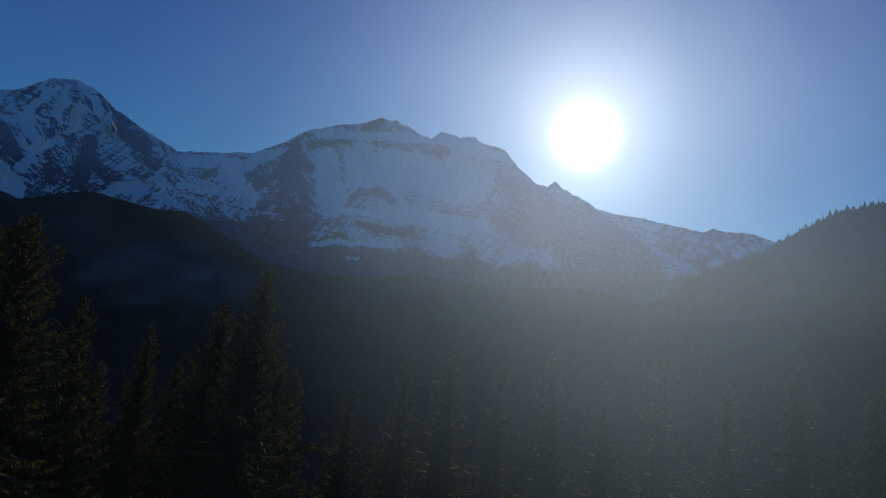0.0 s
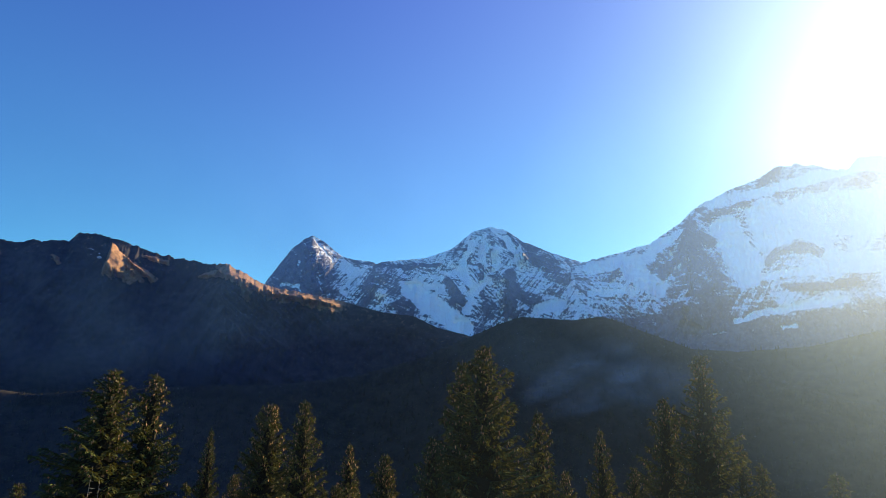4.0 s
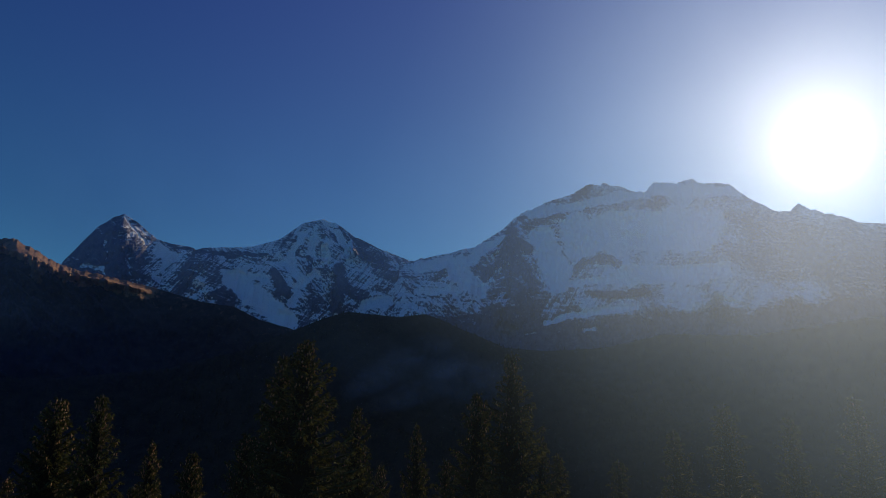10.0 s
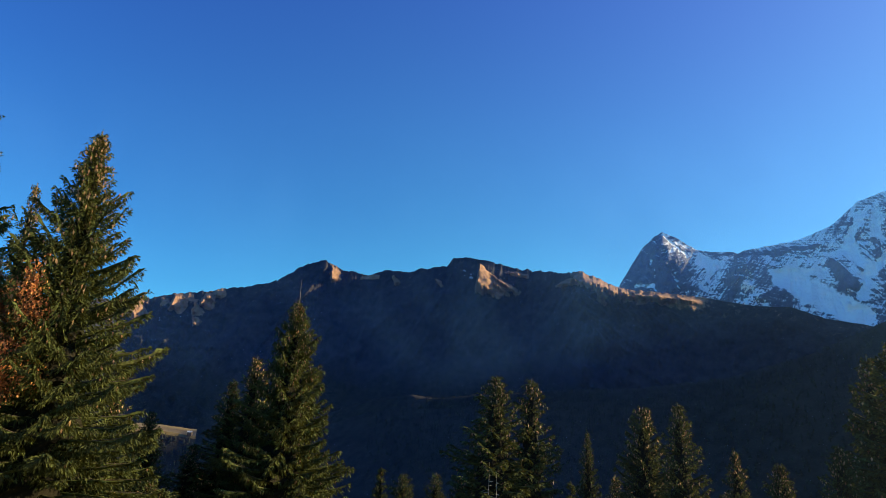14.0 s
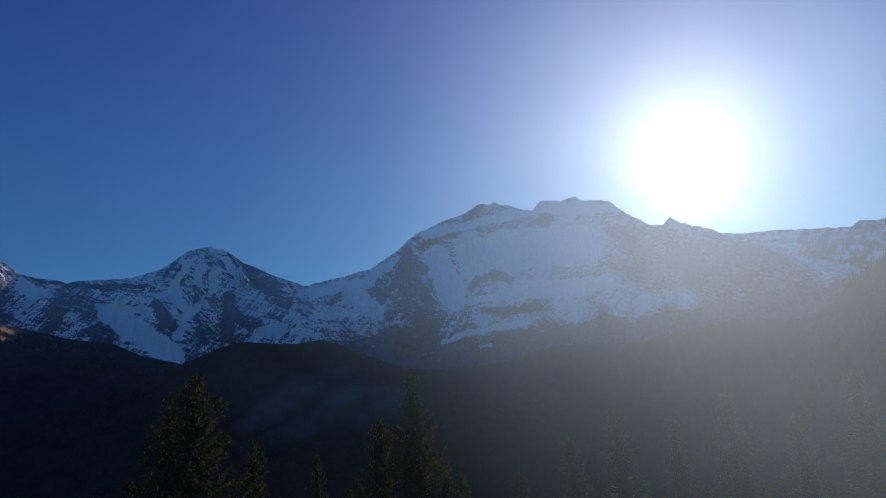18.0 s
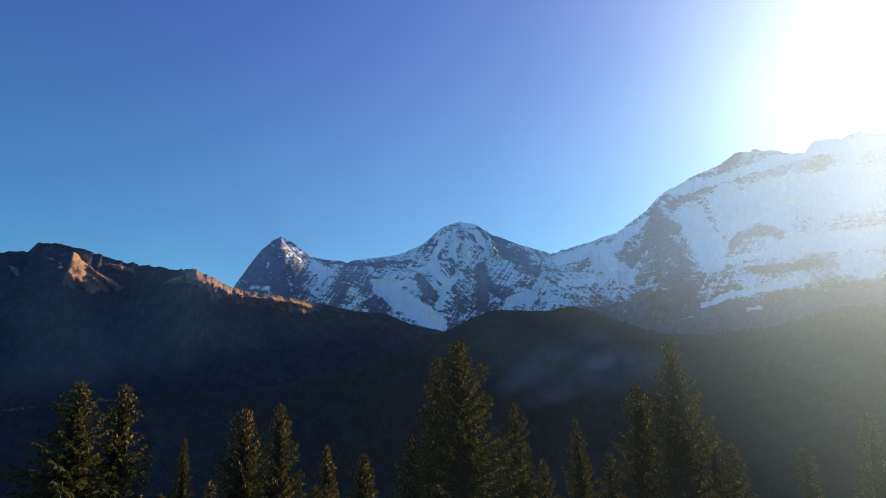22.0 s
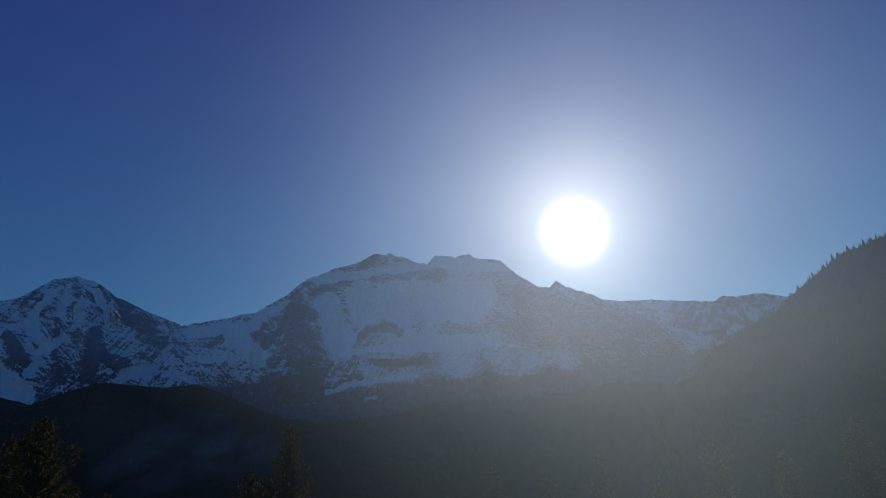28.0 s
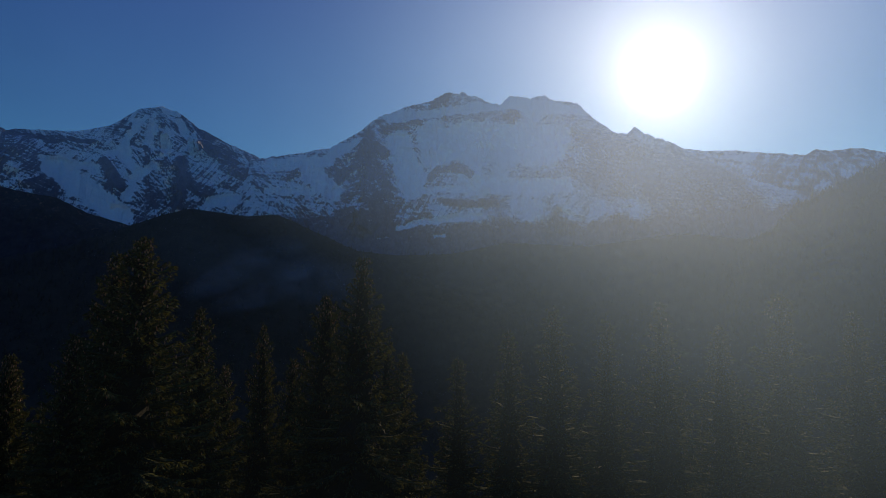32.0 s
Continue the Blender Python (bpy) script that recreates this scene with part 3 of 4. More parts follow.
def green_ridge():
    crest = [(-110.0, 4.0, 3500), (-85.0, 6.0, 3500), (-70.0, 8.0, 3500), (-62.6, 8.7, 3500), (-58.7, 9.8, 3450), (-57.1, 10.05, 3400), (-55.6, 10.5, 3400), (-53.8, 10.8, 3350), (-51.3, 11.65, 3320), (-48.8, 13.4, 3300), (-47.2, 13.75, 3270),
             (-45.6, 13.05, 3230), (-43.3, 12.75, 3180), (-41.5, 13.4, 3150), (-39.9, 13.2, 3120), (-37.9, 13.7, 3080), (-36.0, 13.95, 3050), (-35.4, 14.8, 3040), (-33.4, 14.75, 3000), (-32.5, 14.65, 2980),
             (-29.6, 13.9, 2930), (-27.7, 13.75, 2900), (-25.0, 13.5, 2850), (-23.9, 13.8, 2830), (-22.0, 13.0, 2800), (-20.4, 12.2, 2770), (-18.4, 11.95, 2740), (-16.1, 11.7, 2700), (-13.4, 11.35, 2660),
             (-9.6, 10.5, 2600), (-6.9, 10.3, 2560), (-4.8, 9.35, 2540), (-2.1, 8.7, 2520), (1.0, 7.6, 2500), (5.0, 6.0, 2480)]
    cols, rows, seed = 2100, 160, 71
    a = np.linspace(crest[0][0], crest[-1][0], cols)
    rise, dist = wiggle(crest, a)
    rocky = ease(-13, -20, a)
    rise = rise + 0.12 * rocky + (0.05 + 0.13 * rocky) * (fbm(a * 2.0, a * 0, 5, seed, 0.62) - 0.5) * 2 + 0.16 * rocky * (ridged(a * 1.7, a * 0 + 8, 5, seed + 5, 0.6) - 0.35)
    top = EYE + dist * np.tan(np.radians(rise))
    v = np.concatenate([-np.linspace(1, 0, 6, endpoint=False), np.linspace(0, 1, rows) ** 1.35])[:, None]
    f = np.clip(v, 0, 1)
    A = a[None, :] + 0 * v
    prof = 1 - (1 - f) ** 1.45
    R = dist[None, :] - 1150 * f - np.minimum(v, 0) * 500
    Z = top[None, :] * (1 - prof) - 520 * prof + np.minimum(v, 0) * 260
    run = np.radians(A) * 3000
    env = ease(0.0, 0.05, f) * (1 - 0.75 * ease(0.12, 0.5, f))
    warp = 80 * (fbm(run / 300, Z / 300, 3, seed + 50) - 0.5)
    ribs = ridged((run + warp - 0.5 * Z) / 210, Z / 900, 4, seed + 3)
    fine = fbm(run / 40, Z / 40, 5, seed + 13)
    R = R - env * (95 * (ribs - 0.35) * (0.35 + 0.65 * rocky) + 34 * (fine - 0.5)) - ease(0.1, 0.4, f) * 40 * (fbm(run / 260, Z / 260, 4, seed + 4) - 0.5)
    # gentler grass slopes right under the crest, which the low sun reaches over it
    comb = ridged((run + 1.2 * Z) / 85, Z / 220, 5, seed + 37)
    tuft = fbm(run / 45, Z / 45, 4, seed + 39)
    below = np.maximum(top[None, :] - Z, 0) * (f > 0)
    gentle = ease(-25.4, -23.6, A) * ease(-12.4, -14.4, A) + 0.8 * ease(-66, -63, A) * ease(-54.6, -56.6, A) * ease(0.46, 0.56, tuft)
    gentle = gentle * (0.25 + 0.75 * ease(0.36, 0.52, fbm((run + 1.2 * Z) / 110, Z / 90, 3, seed + 43)))
    lobe = np.interp(A, [-25, -23.2, -20, -16, -13], [0.7, 1.3, 1.2, 0.7, 0.3])
    R = R - 0.78 * lobe ** 0.5 * np.minimum(below, lobe * (18 + 120 * comb ** 1.4 + 60 * (tuft - 0.5))) * gentle * (0.75 + 0.5 * tuft)
    # grassy shoulders that stand out below the crest
    E = np.degrees(np.arctan2(Z - EYE, R))
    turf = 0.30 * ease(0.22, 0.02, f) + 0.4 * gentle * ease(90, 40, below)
    fray = fbm(run / 14, Z / 14, 4, seed + 33)
    wa = A + 0.3 * (fine - 0.5) + 0.3 * (fray - 0.5)
    we = E + 0.2 * (fine - 0.5) + 0.2 * (fray - 0.5)
    for x0, y0, x1, y1, wide, out in FACETS:
        dx, dy = x1 - x0, y1 - y0
        long = math.hypot(dx, dy)
        t = ((wa - x0) * dx + (we - y0) * dy) / long ** 2 + 0.14 * (comb - 0.4)
        across = (-(wa - x0) * dy + (we - y0) * dx) / long
        w = wide * np.interp(t, [0, 0.55, 1], [0.2, 1.0, 0.9])
        k = np.where(across > 0, np.clip(1 - across / w, 0, 1), np.clip(1 + across / 0.13, 0, 1)) * ease(-0.12, 0.06, t) * ease(1.12, 0.9, t)
        R = R - k * out * ease(0, 0.03, f) * (1.15 + 0.25 * fray + 0.2 * comb)
        # pale grass colour laid on the facets, so their sunlit look is partly painted
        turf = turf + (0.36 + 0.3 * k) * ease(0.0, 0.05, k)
    high = 1 - f * 1.9
    snow = 0.17 * ease(0.16, 0.03, f) + 0.30 * (0.5 * stroke(A, E, -19.5, 11.8, -14.8, 11.1, 0.35) + stroke(A, E, -34.4, 13.6, -33.7, 13.2, 0.35) + stroke(A, E, -62, 6.9, -56, 7.8, 0.8) + 0.6 * stroke(A, E, -23.2, 13.2, -21.4, 12.4, 0.2))
    X, Y = R * np.sin(np.radians(A)), R * np.cos(np.radians(A))
    root = tagged(new("alpine_ridge"), "long ridge, sunlit brown grass crest above shaded wooded flank", "mountain ridge")
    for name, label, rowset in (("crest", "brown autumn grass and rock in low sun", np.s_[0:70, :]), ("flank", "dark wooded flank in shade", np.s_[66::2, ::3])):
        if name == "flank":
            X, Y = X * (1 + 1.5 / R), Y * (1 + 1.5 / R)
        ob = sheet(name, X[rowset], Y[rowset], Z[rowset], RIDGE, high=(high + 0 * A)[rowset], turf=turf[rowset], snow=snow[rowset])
        ob.parent = root
        ob["label"] = label


green_ridge()


# ---- wooded hills ----
def hill(name, crest, base, depth, cols, rows, seed, label, steep=1.2, rough=40.0, mat=WOODLAND):
    a = np.linspace(crest[0][0], crest[-1][0], cols)
    rise, dist = wiggle(crest, a)
    top = EYE + dist * np.tan(np.radians(rise))
    v = np.concatenate([-np.linspace(1, 0, 5, endpoint=False), np.linspace(0, 1, rows)])[:, None]
    f = np.clip(v, 0, 1)
    A = a[None, :] + 0 * v
    prof = 1 - (1 - f) ** steep
    R = dist[None, :] - depth * f - np.minimum(v, 0) * 300
    Z = top[None, :] * (1 - prof) + base * prof + np.minimum(v, 0) * 120
    run = np.radians(A) * dist.mean()
    R = R - ease(0, 0.15, f) * rough * (fbm(run / 180, Z / 180, 4, seed) - 0.5) * 2
    X, Y = R * np.sin(np.radians(A)), R * np.cos(np.radians(A))
    root = tagged(new(name), label, "hill")
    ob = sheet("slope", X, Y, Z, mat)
    ob.parent = root
    return X, Y, Z, v, root


def far_tree_points(rng, height, rings=4, sides=6):
    """Points and faces of one small far spruce, ragged tiers on a spike."""
    verts, faces = [], []
    for k in range(rings):
        z0, z1 = height * (0.06 + 0.86 * k / rings), height * (0.06 + 0.86 * (k + 1.55) / rings)
        r = height * 0.21 * (1 - k / rings) ** 0.9 * rng.uniform(0.8, 1.2)
        i = len(verts)
        for j in range(sides):
            w = 2 * math.pi * (j + rng.uniform(-0.3, 0.3)) / sides
            q = r * rng.uniform(0.65, 1.25)
            verts.append((q * math.cos(w), q * math.sin(w), z0 + rng.uniform(-0.05, 0.05) * height))
        verts.append((0, 0, min(z1, height)))
        faces += [(i + j, i + (j + 1) % sides, i + sides) for j in range(sides)]
    return np.array(verts), np.array(faces)


def plant_forest(name, spots, heights, seed, label, parent, mat=FAR_NEEDLES):
    rng = random.Random(seed)
    kinds = [far_tree_points(rng, 1.0) for _ in range(9)]
    vs, fs, n = [], [], 0
    for (x, y, z), h in zip(spots, heights):
        v, f = kinds[rng.randrange(9)]
        w = rng.uniform(0, 6.28)
        c, s = math.cos(w), math.sin(w)
        width = rng.uniform(1.0, 1.7) * h
        p = np.stack([(v[:, 0] * c - v[:, 1] * s) * width + x, (v[:, 0] * s + v[:, 1] * c) * width + y, v[:, 2] * h + z - 0.6], 1)
        vs.append(p)
        fs.append(f + n)
        n += len(v)
    ob = soup(name, np.concatenate(vs), np.concatenate(fs), mat, parent, label)
    ob["kind"] = "stuff"
    return ob


def on_hill(grid, count, seed, vmax=0.8, first=0.0, bias=1.0, side=0.0, until=1.0):
    X, Y, Z, v = grid[:4]
    rng = np.random.RandomState(seed)
    nv, nu = X.shape
    r0 = 5
    r = r0 + (first + (vmax - first) * rng.rand(count) ** bias) * (nv - 1 - r0)
    c = (side + (until - side) * rng.rand(count)) * (nu - 1.001)
    i, j = r.astype(int).clip(0, nv - 2), c.astype(int)
    fr, fc = (r - i)[:, None], (c - j)[:, None]
    P = np.stack([X, Y, Z], -1)
    return (P[i, j] * (1 - fr) + P[i + 1, j] * fr) * (1 - fc) + (P[i, j + 1] * (1 - fr) + P[i + 1, j + 1] * fr) * fc


knoll = hill("wooded_knoll",
    [(-75.0, -8.0, 2700), (-60.0, -5.0, 2600), (-52.0, -2.0, 2500), (-45.6, 0.7, 2380), (-42.0, 2.0, 2300), (-38.6, 2.55, 2200), (-36.4, 2.3, 2160), (-32.0, 2.8, 2080), (-26.0, 3.4, 2010), (-19.0, 3.8, 1970), (-12.0, 4.8, 1950), (-6.0, 6.6, 1900), (-1.8, 8.5, 1850), (0.9, 9.7, 1830), (2.9, 10.35, 1820), (5.0, 10.2, 1810), (7.5, 10.0, 1800), (10.0, 10.3, 1800), (11.5, 9.8, 1800), (13.3, 9.0, 1800), (16.4, 7.7, 1800), (20.6, 5.9, 1800), (26.0, 3.8, 1800), (34.0, 1.0, 1800)],
    -520, 900, 420, 70, 5, "dark wooded knoll in shade below the peaks", rough=14.0)
plant_forest("crest_forest", on_hill(knoll, 2600, 33, 0.07, side=0.48), np.random.RandomState(34).uniform(5, 11, 2600), 35, "spruces along the rounded crest of the knoll", knoll[4])
plant_forest("end_forest", on_hill(knoll, 2200, 37, 0.05, side=0.345, until=0.49), np.random.RandomState(31).uniform(4, 8, 2200), 30, "young dark spruces along the low end of the knoll", knoll[4])
plant_forest("crest_scrub", on_hill(knoll, 2600, 36, 0.06, side=0.27, until=0.33), np.random.RandomState(38).uniform(1.5, 4.5, 2600), 39, "low scrub catching light along the end of the knoll", knoll[4])
plant_forest("forest", on_hill(knoll, 8000, 3, 0.6, 0.04, side=0.30), np.random.RandomState(4).uniform(7, 13, 8000), 6, "dense dark spruce forest on the knoll", knoll[4])

apron = hill("foothill",
    [(10.0, 6.0, 2900), (13.7, 7.7, 2900), (20.8, 7.0, 2850), (25.9, 7.2, 2800), (30.9, 8.2, 2750), (38.0, 7.8, 2700), (46.0, 8.6, 2650), (53.0, 7.6, 2600), (58.0, 7.5, 2550), (70.0, 7.0, 2500)],
    -520, 1300, 320, 80, 15, "shaded wooded foot of the snow mountain in haze", 1.3, 60)
plant_forest("forest", on_hill(apron, 4200, 13, 0.7), np.random.RandomState(14).uniform(12, 24, 4200), 16, "distant dark forest on the mountain foot", apron[4])

right_hill = hill("wooded_hillside",
    [(49.0, 5.0, 1250), (53.9, 9.45, 1280), (54.9, 10.3, 1300), (57.2, 11.3, 1320), (60.7, 12.85, 1350), (62.2, 14.0, 1370), (65.2, 15.65, 1400), (67.0, 16.1, 1400), (70.0, 16.75, 1400), (72.4, 17.15, 1400), (76.0, 17.8, 1400), (85.0, 17.6, 1400), (100.0, 15.0, 1400)],
    -420, 800, 240, 80, 25, "steep wooded hillside in dark shade with spruces along its crest", 1.15, 30)
plant_forest("crest_forest", on_hill(right_hill, 1100, 29, 0.02), np.random.RandomState(27).uniform(6, 14, 1100), 28, "row of spruces along the hillside crest", right_hill[4])
plant_forest("forest", on_hill(right_hill, 5200, 23, 0.85, bias=1.2), np.random.RandomState(24).uniform(9, 20, 5200), 26, "dense spruce forest covering the steep hillside", right_hill[4])


# ---- ground ----
def ground_z(x, y):
    r = np.hypot(x, y)
    p = 0.17 * x + 0.985 * y
    near = -0.20 * np.maximum(p - 2, 0) - 0.21 * np.maximum(r - 1.5, 0)
    near = np.where(p < -1, near + 0.36 * np.maximum(-p - 1, 0), near)
    far = -30 - (r - 75) * 0.62
    z = np.where((r > 75) & (p > 0), np.minimum(near, np.maximum(far, near - (r - 75) * 0.35)), near)
    return np.clip(z, -540, 700)


def build_ground():
    a = np.radians(np.linspace(-180, 180, 241))[None, :]
    r = np.concatenate([[0.0], np.geomspace(0.6, 4900, 130)])[:, None]
    X, Y = r * np.sin(a), r * np.cos(a)
    Z = ground_z(X, Y)
    Z = Z + (fbm(X / 3, Y / 3, 4, 5) - 0.5) * 0.35 * ease(1.0, 6.0, r) + (fbm(X / 40, Y / 40, 4, 8) - 0.5) * 6 * ease(60, 200, r)
    ob = sheet("ground", X, Y, Z, GRASS)
    return tagged(ob, "sloping ground with dry autumn grass falling to the valley", "ground", kind="structure")


build_ground()


# ---- near spruces ----
def spruce_mesh(height, radius, seed, whorl, pitch, twig, fruit=1.0, bare=0.05, droop=0.4, gaps=0.1, slim=0.9, full=0.8, rings=6, thick=0.5, arms=6, weep=1.0, core=0.5, uneven=0.14, lift=0.0):
    """Arrays of twigs, limbs and cones of one spruce standing at the origin: whorls of narrow drooping fronds with upturned ends, hung with twigs."""
    rng = np.random.RandomState(seed)
    tb, td, tl, lb, cb, fb = [], [], [], [], [], []
    up = np.array([0, 0, 1.0])
    z = height * bare
    while z < height * 0.985:
        q = (z / height - bare) / (1 - bare)
        reach = radius * min(1.0, (1 - q) / full) ** slim * (0.8 + 0.2 * min(1, q / 0.12)) * rng.uniform(0.84, 1.1) + 0.06
        n = arms - 1 if q > 0.7 else arms
        turn = rng.rand() * 6.28
        for k in range(n):
            if rng.rand() < gaps:
                continue
            w = turn + 6.2832 * k / n + rng.uniform(-0.35, 0.35)
            L = reach * (1 + uneven * (math.sin(3 * w + 0.9 * z + seed) + math.sin(2 * w - 1.7 * z))) * rng.choice([0.62, 0.8, 0.92, 1.0, 1.06]) * rng.uniform(0.93, 1.07)
            foot = z + rng.uniform(-0.35, 0.35) * whorl
            out = np.array([math.cos(w), math.sin(w), 0.0])
            side = np.array([-out[1], out[0], 0.0])
            rise0 = 0.95 * q ** 1.3 - 0.10 + lift + rng.uniform(-0.12, 0.12)
            sag, swerve = droop * (1 - q) + 0.10, rng.uniform(-0.10, 0.10)
            m = max(4, int(L / pitch))
            s = np.sort(rng.uniform(0.04, 1.0, m))
            axis = lambda u: np.array([0, 0, foot]) + out * (L * u)[:, None] + up * (L * (rise0 * u - sag * u * u + 0.26 * u ** 4))[:, None] + side * (swerve * L * u * u)[:, None]
            P = axis(s)
            lb.append(axis(np.array([0.0, 0.5, 0.92])))
            size = 0.4 + 0.6 * min(1.0, L / 1.2)
            # the close-set inner sprays of the limb: one ragged tapering body
            r = np.linspace(0.10, 0.97, rings)
            b = thick * ((0.085 * L + 0.06) * np.minimum(1, 0.35 + 1.8 * r) * (1.02 - r) ** 0.55 + 0.012) * rng.uniform(0.65, 1.35, rings)
            hung = 0.5 + 1.0 * (1 - q)
            ring = np.array([[-1.0, 0.0], [-0.1, 0.42], [1.0, 0.0], [0.35, -hung], [-0.45, -hung]])[None] * rng.uniform(0.55, 1.3, (rings, 5, 1)) * b[:, None, None]
            fb.append(axis(r)[:, None, :] + side * ring[..., :1] + up * ring[..., 1:] + out * (rng.uniform(-0.5, 0.5, (rings, 5, 1)) * L / rings))
            # short side shoots that hug the limb, thickest in its outer half
            arm = (0.19 * L * (1 - s) ** 0.7 + 0.09) * np.minimum(1, 0.5 + 1.4 * s)
            for sgn in (-1, 1):
                for far in (0.15, 0.6):
                    u = rng.uniform(far, far + 0.5, m)
                    d = out * rng.uniform(0.5, 0.9, m)[:, None] + sgn * side * rng.uniform(0.4, 0.9, m)[:, None]
                    base = P + d * (arm * u)[:, None] - up * (0.35 * arm * u * u)[:, None]
                    hang = rng.uniform(0.0, 1.0, m) ** 1.3 * weep * (1.3 - 0.8 * q)
                    way = d * 0.8 + rng.normal(size=(m, 3)) * 0.25 + up * (0.20 * q - hang)[:, None]
                    tb.append(base)
                    td.append(way / np.linalg.norm(way, axis=1)[:, None])
                    tl.append(twig * size * rng.uniform(0.6, 1.2, m) * (0.8 + 0.5 * hang))
            tb.append(P[-3:])
            td.append(np.tile((out + up * 0.35) / 1.06, (3, 1)) + rng.normal(size=(3, 3)) * 0.15)
            tl.append(np.full(3, twig * 0.9 * size))
            if q > 0.2:
                c = rng.rand(5) < fruit * (0.03 + 0.42 * q * q) * min(1.0, 0.35 + 3 * (1 - q))
                cb.append(axis(rng.uniform(0.66, 1.0, c.sum())) - up * 0.05 + rng.normal(size=(c.sum(), 3)) * 0.05)
        z += whorl * rng.uniform(0.75, 1.25) * (0.5 + 0.5 * min(1, (1 - q) / 0.15))
    # close twigs round the trunk: one ragged column, near-black for the crown's inner shade
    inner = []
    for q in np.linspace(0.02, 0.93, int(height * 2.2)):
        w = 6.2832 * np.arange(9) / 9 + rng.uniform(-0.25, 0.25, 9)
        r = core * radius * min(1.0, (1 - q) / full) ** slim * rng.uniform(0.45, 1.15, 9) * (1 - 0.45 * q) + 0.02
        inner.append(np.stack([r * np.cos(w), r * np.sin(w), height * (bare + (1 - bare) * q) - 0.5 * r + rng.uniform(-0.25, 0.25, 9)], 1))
    # the leader with short rays
    tip = height * 0.965 + height * 0.035 * np.linspace(0, 0.9, 9)
    tb.append(np.stack([0 * tip, 0 * tip, tip], 1))
    td.append(np.vstack([[0.02, 0, 1.0], rng.normal(size=(8, 3)) * [0.8, 0.8, 0.15] + [0, 0, 0.6]]))
    tl.append(np.concatenate([[height * 0.035], np.linspace(0.34, 0.10, 8)]))
    return np.vstack(tb), np.vstack(td), np.concatenate(tl), lb, (np.vstack(cb) if cb else np.zeros((0, 3))), np.array(fb), np.array(inner)


def body_faces(B):
    """Quads round every body, given as points of bodies, rings and places on the ring."""
    n, r, k = B.shape[:3]
    i = (np.arange(n)[:, None, None] * r + np.arange(r - 1)[None, :, None]) * k
    j = np.arange(k)[None, None, :]
    F = np.stack([i + j, i + (j + 1) % k, i + k + (j + 1) % k, i + k + j], -1).reshape(-1, 4)
    return B.reshape(-1, 3), F


def needle_faces(B, D, Ln, wide, rng):
    """Two crossed lens-shaped sprays on every twig."""
    n = len(B)
    D = D / np.linalg.norm(D, axis=1)[:, None]
    ref = np.tile([0.0, 0.0, 1.0], (n, 1)) + rng.uniform(-0.6, 0.6, (n, 3))
    S = np.cross(D, ref)
    S /= np.linalg.norm(S, axis=1)[:, None] + 1e-9
    U = np.cross(S, D)
    w = (wide * rng.uniform(0.7, 1.3, n))[:, None]
    tip = B + D * Ln[:, None] - np.array([0, 0, 1.0]) * (0.12 * Ln)[:, None]
    mid = B + D * (0.45 * Ln)[:, None]
    S = np.where((rng.rand(n) < 0.45)[:, None], U, S)
    V = np.stack([B, mid + S * w, tip, mid - S * w], 1).reshape(-1, 3)
    F = (np.arange(n) * 4)[:, None] + np.array([0, 1, 2, 3])
    return V, F


def tube(points, radii, sides):
    """Points and quads of a tapered tube."""
    V, F = [], []
    for k, (p, r) in enumerate(zip(points, radii)):
        for j in range(sides):
            w = 6.2832 * j / sides
            V.append((p[0] + r * math.cos(w), p[1] + r * math.sin(w), p[2]))
        if k:
            F += [((k - 1) * sides + j, (k - 1) * sides + (j + 1) % sides, k * sides + (j + 1) % sides, k * sides + j) for j in range(sides)]
    return V, F


def limb_faces(lines, thick):
    V, F = [], []
    for line in lines:
        i = len(V)
        for k, p in enumerate(line):
            r = thick * (1 - 0.42 * k)
            V += [(p[0], p[1], p[2] + r), (p[0] + r, p[1] - r, p[2] - r), (p[0] - r, p[1] + r, p[2] - r)]
        for k in range(len(line) - 1):
            a = i + 3 * k
            F += [(a + j, a + (j + 1) % 3, a + 3 + (j + 1) % 3, a + 3 + j) for j in range(3)]
    return V, F


def spindle(P, length, wide, rng):
    n = len(P)
    ring = np.array([[math.cos(w), math.sin(w)] for w in (0, 2.09, 4.19)])
    l = length * rng.uniform(0.7, 1.2, n)
    top, bot = P.copy(), P.copy()
    bot[:, 2] -= l
    V = [top]
    for k in range(3):
        m = P.copy()
        m[:, 2] -= 0.4 * l
        m[:, :2] += ring[k] * wide
        V.append(m)
    V.append(bot)
    V = np.stack(V, 1).reshape(-1, 3)
    i = (np.arange(n) * 5)[:, None]
    F = np.concatenate([i + np.array(t) for t in ((0, 1, 2), (0, 2, 3), (0, 3, 1), (4, 2, 1), (4, 3, 2), (4, 1, 3))])
    return V, F


def spruce(height, radius, seed, whorl, pitch, twig, wide, label, **more):
    rng = np.random.RandomState(seed + 100)
    tb, td, tl, lines, cones, fronds, inner = spruce_mesh(height, radius, seed, whorl, pitch, twig, **more)
    root = new("spruce_tree")
    tagged(root, label, "tree", group="spruces below the terrace")
    bend = rng.uniform(-0.15, 0.15, 2)
    pts = [(bend[0] * (k / 9) * (1 - k / 9), bend[1] * (k / 9) * (1 - k / 9), height * k / 9 * 0.995 - (1.5 if k == 0 else 0)) for k in range(10)]
    V, F = tube(pts, [max(0.018, height * 0.0125 * (1 - k / 8.6)) for k in range(10)], 9)
    soup("trunk", V, F, BARK, root, "grey-brown bark", True)
    V, F = limb_faces(lines, 0.014 + height * 0.0005)
    soup("limbwork", V, F, LIMB, root, "thin bare limbs")["kind"] = "stuff"
